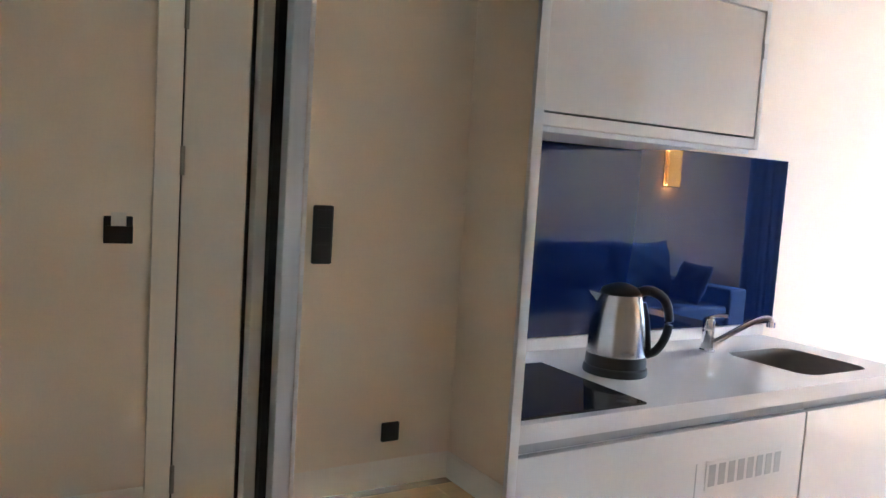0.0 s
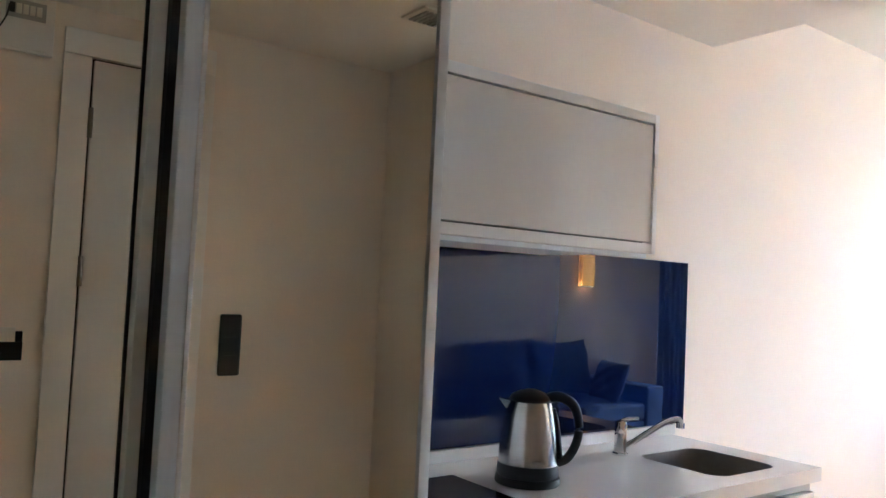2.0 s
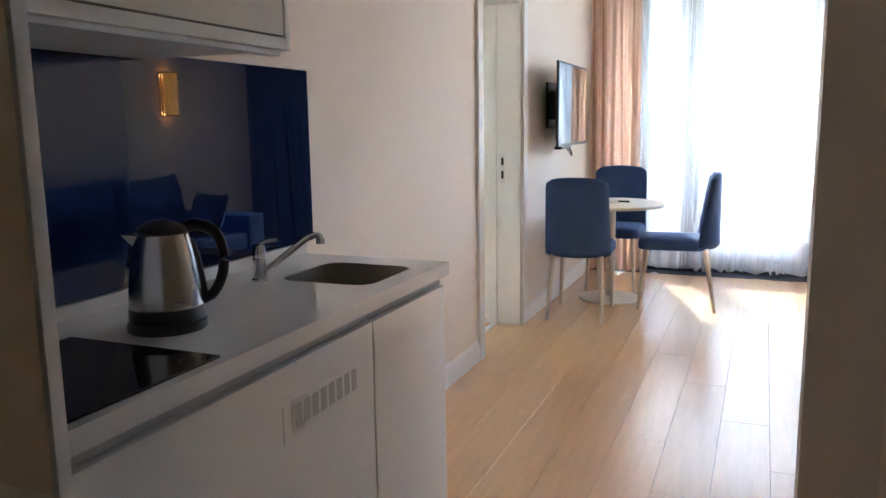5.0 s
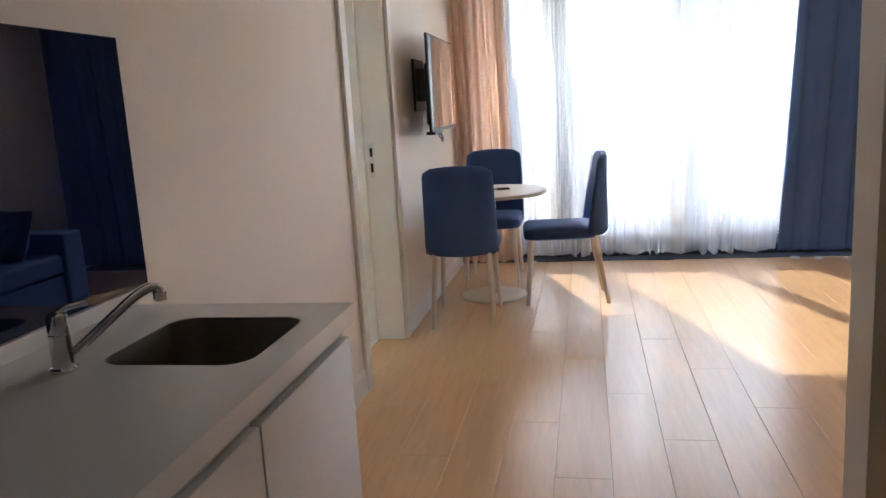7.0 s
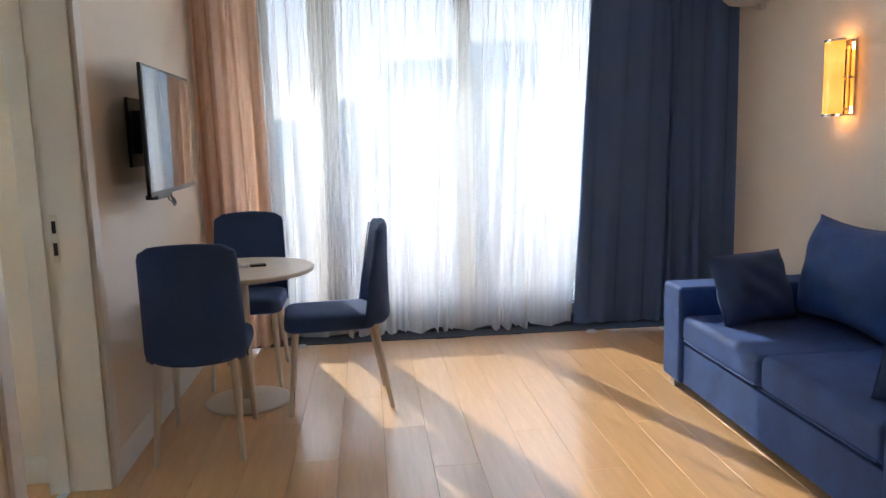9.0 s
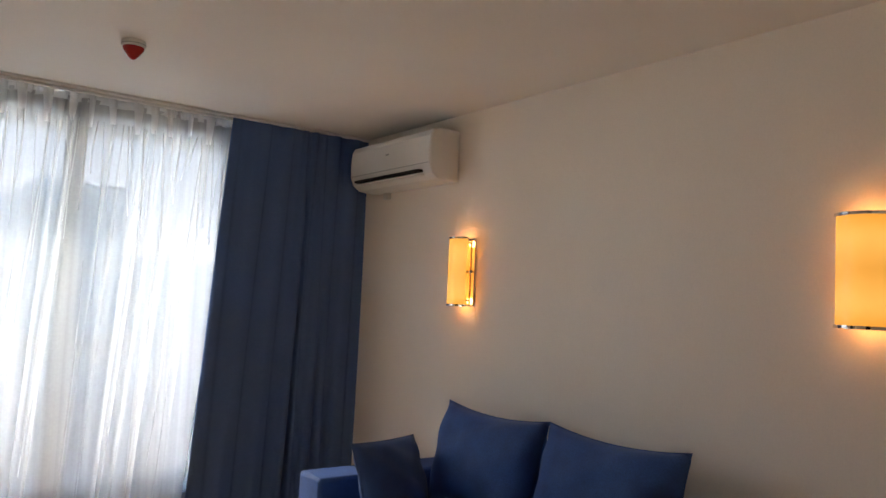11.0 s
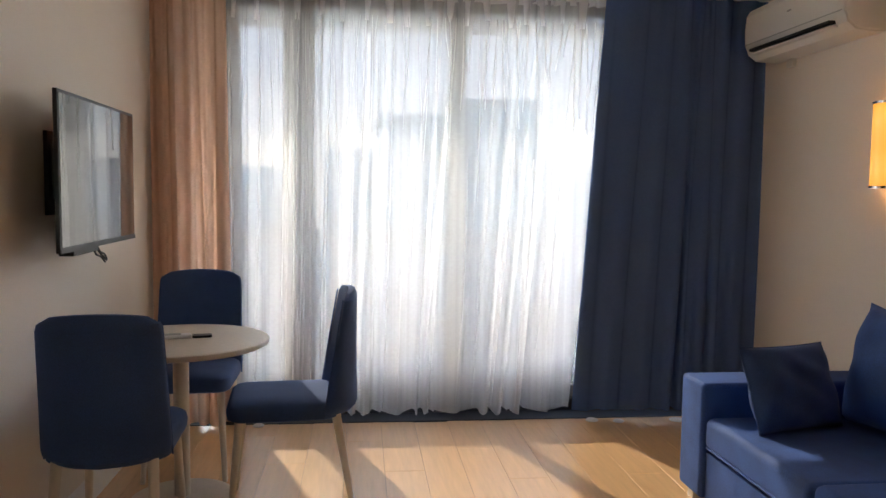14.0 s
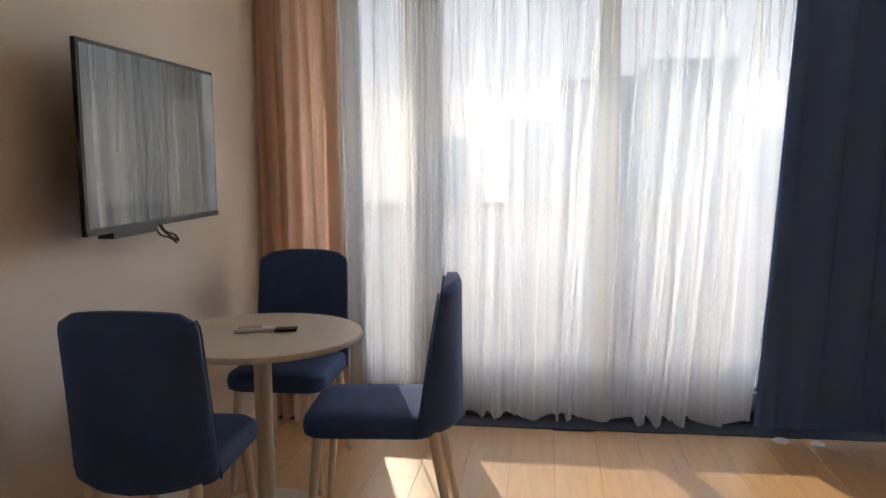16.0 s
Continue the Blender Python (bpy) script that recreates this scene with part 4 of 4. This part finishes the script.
def dining_chair():
    c = thing("dining_chair", (0, 0, 0), "navy fabric dining chair on splayed cream wooden legs", "chair", "chairs round the table")
    # seat: a soft slab, round at the front
    rings = []
    for z, ins in ((0.432, 0.016), (0.440, 0.004), (0.470, 0.0), (0.497, 0.006), (0.510, 0.022), (0.516, 0.06), (0.519, 0.11)):
        rings.append(rounded_ring(-0.215 + ins, 0.215 - ins, -0.20 + ins, 0.272 - ins, max(0.02, 0.07 - ins * 0.3), z))
    part("seat", ring_loft(rings, cap_first=True), M_NAVYCH, c)
    # back: a padded shell, wrapped a little forward at its sides
    def back(u, v):
        a = 2 * math.pi * u
        z = 0.440 + 0.52 * v
        wdt = 0.222 - 0.016 * v
        if v > 0.90:
            k = (v - 0.90) / 0.10
            wdt -= 0.046 * (1 - math.sqrt(max(0.0, 1 - k * k)))
        if v < 0.08:
            k = 1 - v / 0.08
            wdt -= 0.03 * k * k
        th = 0.046 - 0.022 * v
        cx = abs(math.cos(a)) ** 0.45 * (1 if math.cos(a) >= 0 else -1)
        sy = abs(math.sin(a)) ** 0.75 * (1 if math.sin(a) >= 0 else -1)
        bend = (0.095 - 0.066 * v) * cx * cx
        edge = 1.0 if 0.03 < v < 0.97 else 0.55
        return (wdt * cx, -0.243 - 0.018 * v ** 1.4 + bend + th * sy * edge, z + (0.012 * (1 - cx * cx) if v > 0.9 else 0))
    bm = sheet(back, 40, 22, closed=True)
    bmesh.ops.holes_fill(bm, edges=[e for e in bm.edges if e.is_boundary])
    part("backrest", bm, M_NAVYCH, c)
    for sx in (-1, 1):
        line = []
        for i in range(24):
            v = i / 24
            wv = 0.218 - 0.016 * v - (0.046 * (1 - math.sqrt(max(0.0, 1 - ((v - 0.90) / 0.10) ** 2))) if v > 0.90 else 0)
            line.append((sx * wv, -0.243 - 0.018 * v ** 1.4 + (0.095 - 0.066 * v) * 0.97 + 0.018, 0.44 + 0.52 * v))
        part("piping", tube(line, 0.004, 6), M_NAVYCH, c)
    for sx in (-1, 1):
        part("leg", rod(bmesh.new(), (sx * 0.165, 0.215, 0.436), (sx * 0.190, 0.258, 0.001), 0.019, 0.0115, 16), M_LEG, c)
        part("leg", rod(bmesh.new(), (sx * 0.160, -0.185, 0.445), (sx * 0.185, -0.262, 0.001), 0.020, 0.0115, 16), M_LEG, c)
    return c


ch = dining_chair()
ch.matrix_basis = pose(0.300, 5.590, 0, 0, 0, 3)
copy_thing(ch, pose(0.362, 6.590, 0, 0, 0, 181))
copy_thing(ch, pose(0.898, 6.060, 0, 0, 0, 95))

# ---------------------------------------------------------------- television
tv = thing("television", (0.0, 5.872, 1.452), "wall-mounted black flat television on a swivel bracket", "television", turn=1.0)
part("back_shell", block(0.112, 0.150, -0.33, 0.33, -0.245, 0.12, 0.012), M_BLACK, tv)
part("bezel", block(0.150, 0.166, -0.462, 0.462, -0.283, 0.283, 0.003), M_BLACK, tv)
part("screen", block(0.1662, 0.1675, -0.450, 0.450, -0.262, 0.270), M_SCREEN, tv)
part("lower_trim", block(0.1662, 0.1690, -0.462, 0.462, -0.283, -0.266, 0.001), M_BLACK, tv)
part("wall_plate", block(0.005, 0.02, -0.16, 0.16, -0.16, 0.16, 0.003), M_BLACK, tv)
part("bracket_arm", block(0.02, 0.105, -0.12, -0.06, -0.10, 0.10, 0.004), M_BLACK, tv)
part("bracket_arm", block(0.02, 0.105, 0.06, 0.12, -0.10, 0.10, 0.004), M_BLACK, tv)
part("connector_box", block(0.10, 0.155, -0.30, -0.02, -0.305, -0.284, 0.004), M_BLACK, tv)
part("cable", tube(curve_points([(0.12, 0.06, -0.28), (0.125, 0.09, -0.315), (0.12, 0.17, -0.335), (0.115, 0.21, -0.36), (0.12, 0.18, -0.355), (0.12, 0.10, -0.32), (0.12, 0.05, -0.285)], 6), 0.004, 8), M_BLACK, tv)
part("cable", tube(curve_points([(0.115, 0.03, -0.28), (0.115, 0.07, -0.325), (0.112, 0.15, -0.345), (0.11, 0.205, -0.37)], 6), 0.004, 8), M_BLACK, tv)

# ---------------------------------------------------------------- sofa and cushions
sf = thing("sofa", (0, 5.025, 0), "navy velvet two-seat sofa with low square arms", "sofa")
part("base", block(2.735, 3.60, -0.80, 0.80, 0.055, 0.285, 0.015, 3), M_NAVY, sf)
part("front_panel", block(2.708, 2.735, -0.79, 0.79, 0.06, 0.275, 0.008, 2), M_NAVY, sf)
for y0, y1, top in ((-0.798, -0.005, 0.445), (0.005, 0.798, 0.430)):
    s = part("seat_cushion", block(2.700, 3.42, y0, y1, 0.287, top, 0.035, 4), M_NAVY, sf)
    part("piping", tube([(2.702, y0 + 0.03 + (y1 - y0 - 0.06) * i / 12, 0.30) for i in range(13)], 0.005, 6), M_NAVY, s)
for y0, y1 in ((0.80, 1.025), (-1.025, -0.80)):
    part("arm", block(2.690, 3.62, y0, y1, 0.055, 0.575, 0.022, 4), M_NAVY, sf)
part("back_frame", block(3.42, 3.635, -0.80, 0.80, 0.055, 0.64, 0.03, 4), M_NAVY, sf)
for x in (2.72, 3.54):
    for y in (-0.98, 0.93):
        part("leg", block(x, x + 0.055, y, y + 0.055, 0.001, 0.056, 0.004), M_LEG, sf)


def cushion(name, at, w, h, t, rot, label, seed, mate=M_NAVY, ears=0.010):
    o = thing(name, (0, 0, 0), label, "cushion", "sofa cushions")
    o.matrix_world = pose(*at, *rot)
    c = part("cover", pillow_mesh(w, h, t, ears=ears, seed=seed), mate, o, smooth=0)
    edge = []
    n = 14
    for a, b in [(-1 + 2 * i / n, -1) for i in range(n)] + [(1, -1 + 2 * i / n) for i in range(n)] + [(1 - 2 * i / n, 1) for i in range(n)] + [(-1, 1 - 2 * i / n) for i in range(n + 1)]:
        edge.append((a * w / 2 * (1 - 0.2 * ears * (1 - b * b) / h * 2), 0, h / 2 + b * h / 2 * (1 - ears * (1 - a * a) / w * 2)))
    part("piping", tube(edge, 0.003, 6), mate, o)
    return o


cushion("back_cushion", (3.30, 5.385, 0.425), 0.765, 0.525, 0.25, (13, 0, 90), "large navy velvet back cushion leaning on the sofa", 1, ears=0.05)
cushion("back_cushion", (3.30, 4.62, 0.425), 0.76, 0.525, 0.24, (13, 0, 90), "large navy velvet back cushion leaning on the sofa", 2, ears=0.05)
cushion("throw_pillow", (3.02, 5.60, 0.43), 0.44, 0.36, 0.15, (-22, 0, 14), "small dark navy throw pillow leaning on the sofa arm", 3, M_NAVYCH)
cushion("throw_pillow", (3.02, 4.40, 0.43), 0.44, 0.36, 0.15, (22, 0, -14), "small dark navy throw pillow leaning on the sofa arm", 4, M_NAVYCH)


# ---------------------------------------------------------------- wall lamps
def sconce(y):
    s = thing("wall_sconce", (XE, y, 1.638), "lit amber glass wall sconce with chrome ends", "wall lamp", "wall lamps above the sofa")
    part("back_plate", block(-0.012, -0.001, -0.075, 0.075, -0.195, 0.195, 0.003), M_CHROME, s)
    def shade(u, v):
        k = 2 * u - 1
        return (-0.118 + 0.040 * k * k, 0.085 * k, -0.188 + 0.376 * v)
    bm = sheet(shade, 17, 9)
    def inner(u, v):
        x, y_, z = shade(u, v)
        return (x + 0.006, y_ * 0.985, z)
    sheet(inner, 17, 9, bm=bm)
    part("glass_shade", bm, M_LAMP, s, "glowing amber glass shade")
    for z in (-0.199, 0.188):
        cap = [(-0.123 + 0.040 * (i / 8 - 1) ** 2, 0.089 * (i / 8 - 1)) for i in range(17)]
        cap += [(x + 0.012, y_) for x, y_ in reversed(cap)]
        bm = ring_loft([[(x, y_, z) for x, y_ in cap], [(x, y_, z + 0.011) for x, y_ in cap]], cap_first=True)
        part("chrome_cap", bm, M_CHROME, s)
    for sy in (-1, 1):
        part("side_bar", block(-0.040, -0.030, sy * 0.072 - 0.005, sy * 0.072 + 0.005, -0.188, 0.188, 0.002), M_BULB, s)
        part("arm", rod(bmesh.new(), (-0.012, sy * 0.072, 0), (-0.080, sy * 0.078, 0), 0.006, n=12), M_BULB, s)
        part("knob", lathe([(0, 0), (0.011, 0.0), (0.014, 0.007), (0.010, 0.016), (0, 0.018)], 16), M_CHROME, s).matrix_local = pose(-0.045, sy * 0.078, 0, -90 * sy, 0, 0)
        for zz in (-0.165, 0.165):
            part("clip", block(-0.085, -0.030, sy * 0.074 - 0.003, sy * 0.074 + 0.003, zz - 0.006, zz + 0.006, 0.001), M_BULB, s)
    for z in (-0.168, 0.168):
        data = bpy.data.lights.new("sconce_glow", "POINT")
        data.energy, data.color, data.shadow_soft_size = 0.014, (1.0, 0.45, 0.13), 0.02
        g = new("sconce_glow", data)
        g.location = (XE - 0.05, y, 1.638 + z)


sconce(5.975)
sconce(3.71)

# ---------------------------------------------------------------- air conditioner
ac = thing("air_conditioner", (XE, 6.575, 2.335), "white split air conditioner mounted high on the wall", "air conditioner")
prof = [(-0.002, 0.155), (-0.15, 0.155), (-0.195, 0.140), (-0.215, 0.105), (-0.222, 0.02), (-0.218, -0.06), (-0.195, -0.115), (-0.15, -0.148), (-0.06, -0.155), (-0.002, -0.155)]
bm = ring_loft([[(x, -0.465, z) for x, z in prof], [(x, -0.458, z) for x, z in prof], [(x, 0.458, z) for x, z in prof], [(x, 0.465, z) for x, z in prof]], cap_first=True)
part("housing", bm, M_PLASTIC, ac, smooth=25)
# The slot has no depth; a black strip carries its shade.
part("outlet", block(-0.214, -0.17, -0.38, 0.38, -0.108, -0.094), M_GAPBLACK, ac, "air outlet slot with its shade put into a black strip").matrix_local = pose(-0.022, 0, 0.0, 0, 0, 0)
for a, b in ((-0.4655, -0.474), (0.4655, 0.474)):
    cover = [(x * 0.97 - 0.003, z * 0.96) for x, z in prof]
    inset = [(x * 0.93 - 0.006, z * 0.91) for x, z in prof]
    part("end_cover", ring_loft([[(x, a, z) for x, z in cover], [(x, (a + b) / 2, z) for x, z in cover], [(x, b, z) for x, z in inset]], cap_first=True), M_PLASTIC, ac, smooth=30)
part("louvre", block(-0.232, -0.190, -0.385, 0.385, -0.128, -0.117, 0.003), M_PLASTIC, ac)
part("panel_seam", block(-0.2235, -0.2215, -0.458, 0.458, -0.062, -0.058), M_GREY, ac)
part("maker_mark", block(-0.2226, -0.2206, -0.02, 0.02, 0.035, 0.045), M_GREY, ac)
part("pipe_cover", block(-0.03, -0.001, 0.28, 0.34, -0.20, -0.155, 0.004), M_PLASTIC, ac)

# ---------------------------------------------------------------- floor boards
floor_ob = bpy.data.objects["floor"]
PW, PL = 0.2015, 1.28
plank_mesh = None
rnd = random.Random(4)


def plank_data(length):
    bm = block(-PW / 2 + 0.0006, PW / 2 - 0.0006, 0.0006, length - 0.0006, -0.012, 0.0, 0.001, 1)
    me = bpy.data.meshes.new("plank")
    bmesh.ops.recalc_face_normals(bm, faces=bm.faces)
    bm.to_mesh(me)
    bm.free()
    me.materials.append(M_PLANK)
    return me


full = plank_data(PL)
cuts = {}
for i in range(-13, 14):
    x = 1.020 + PW * i
    lo = -1.6
    hi = 7.236
    if x < -0.2:
        lo, hi = 3.3, 5.25
    if x > XE or x < -2.5:
        continue
    if x > 2.42:
        lo = 2.4
    start = lo - PL * ((i * 0.37) % 1.0)
    y = start
    while y < hi:
        a, b = max(y, lo), min(y + PL, hi)
        if b - a > 0.03:
            key = round(b - a, 2)
            if abs(b - a - PL) < 0.005:
                me = full
            else:
                if key not in cuts:
                    cuts[key] = plank_data(key)
                me = cuts[key]
            o = new("plank", me)
            o.location = (x, a, 0)
            o.parent = floor_ob
        y += PL
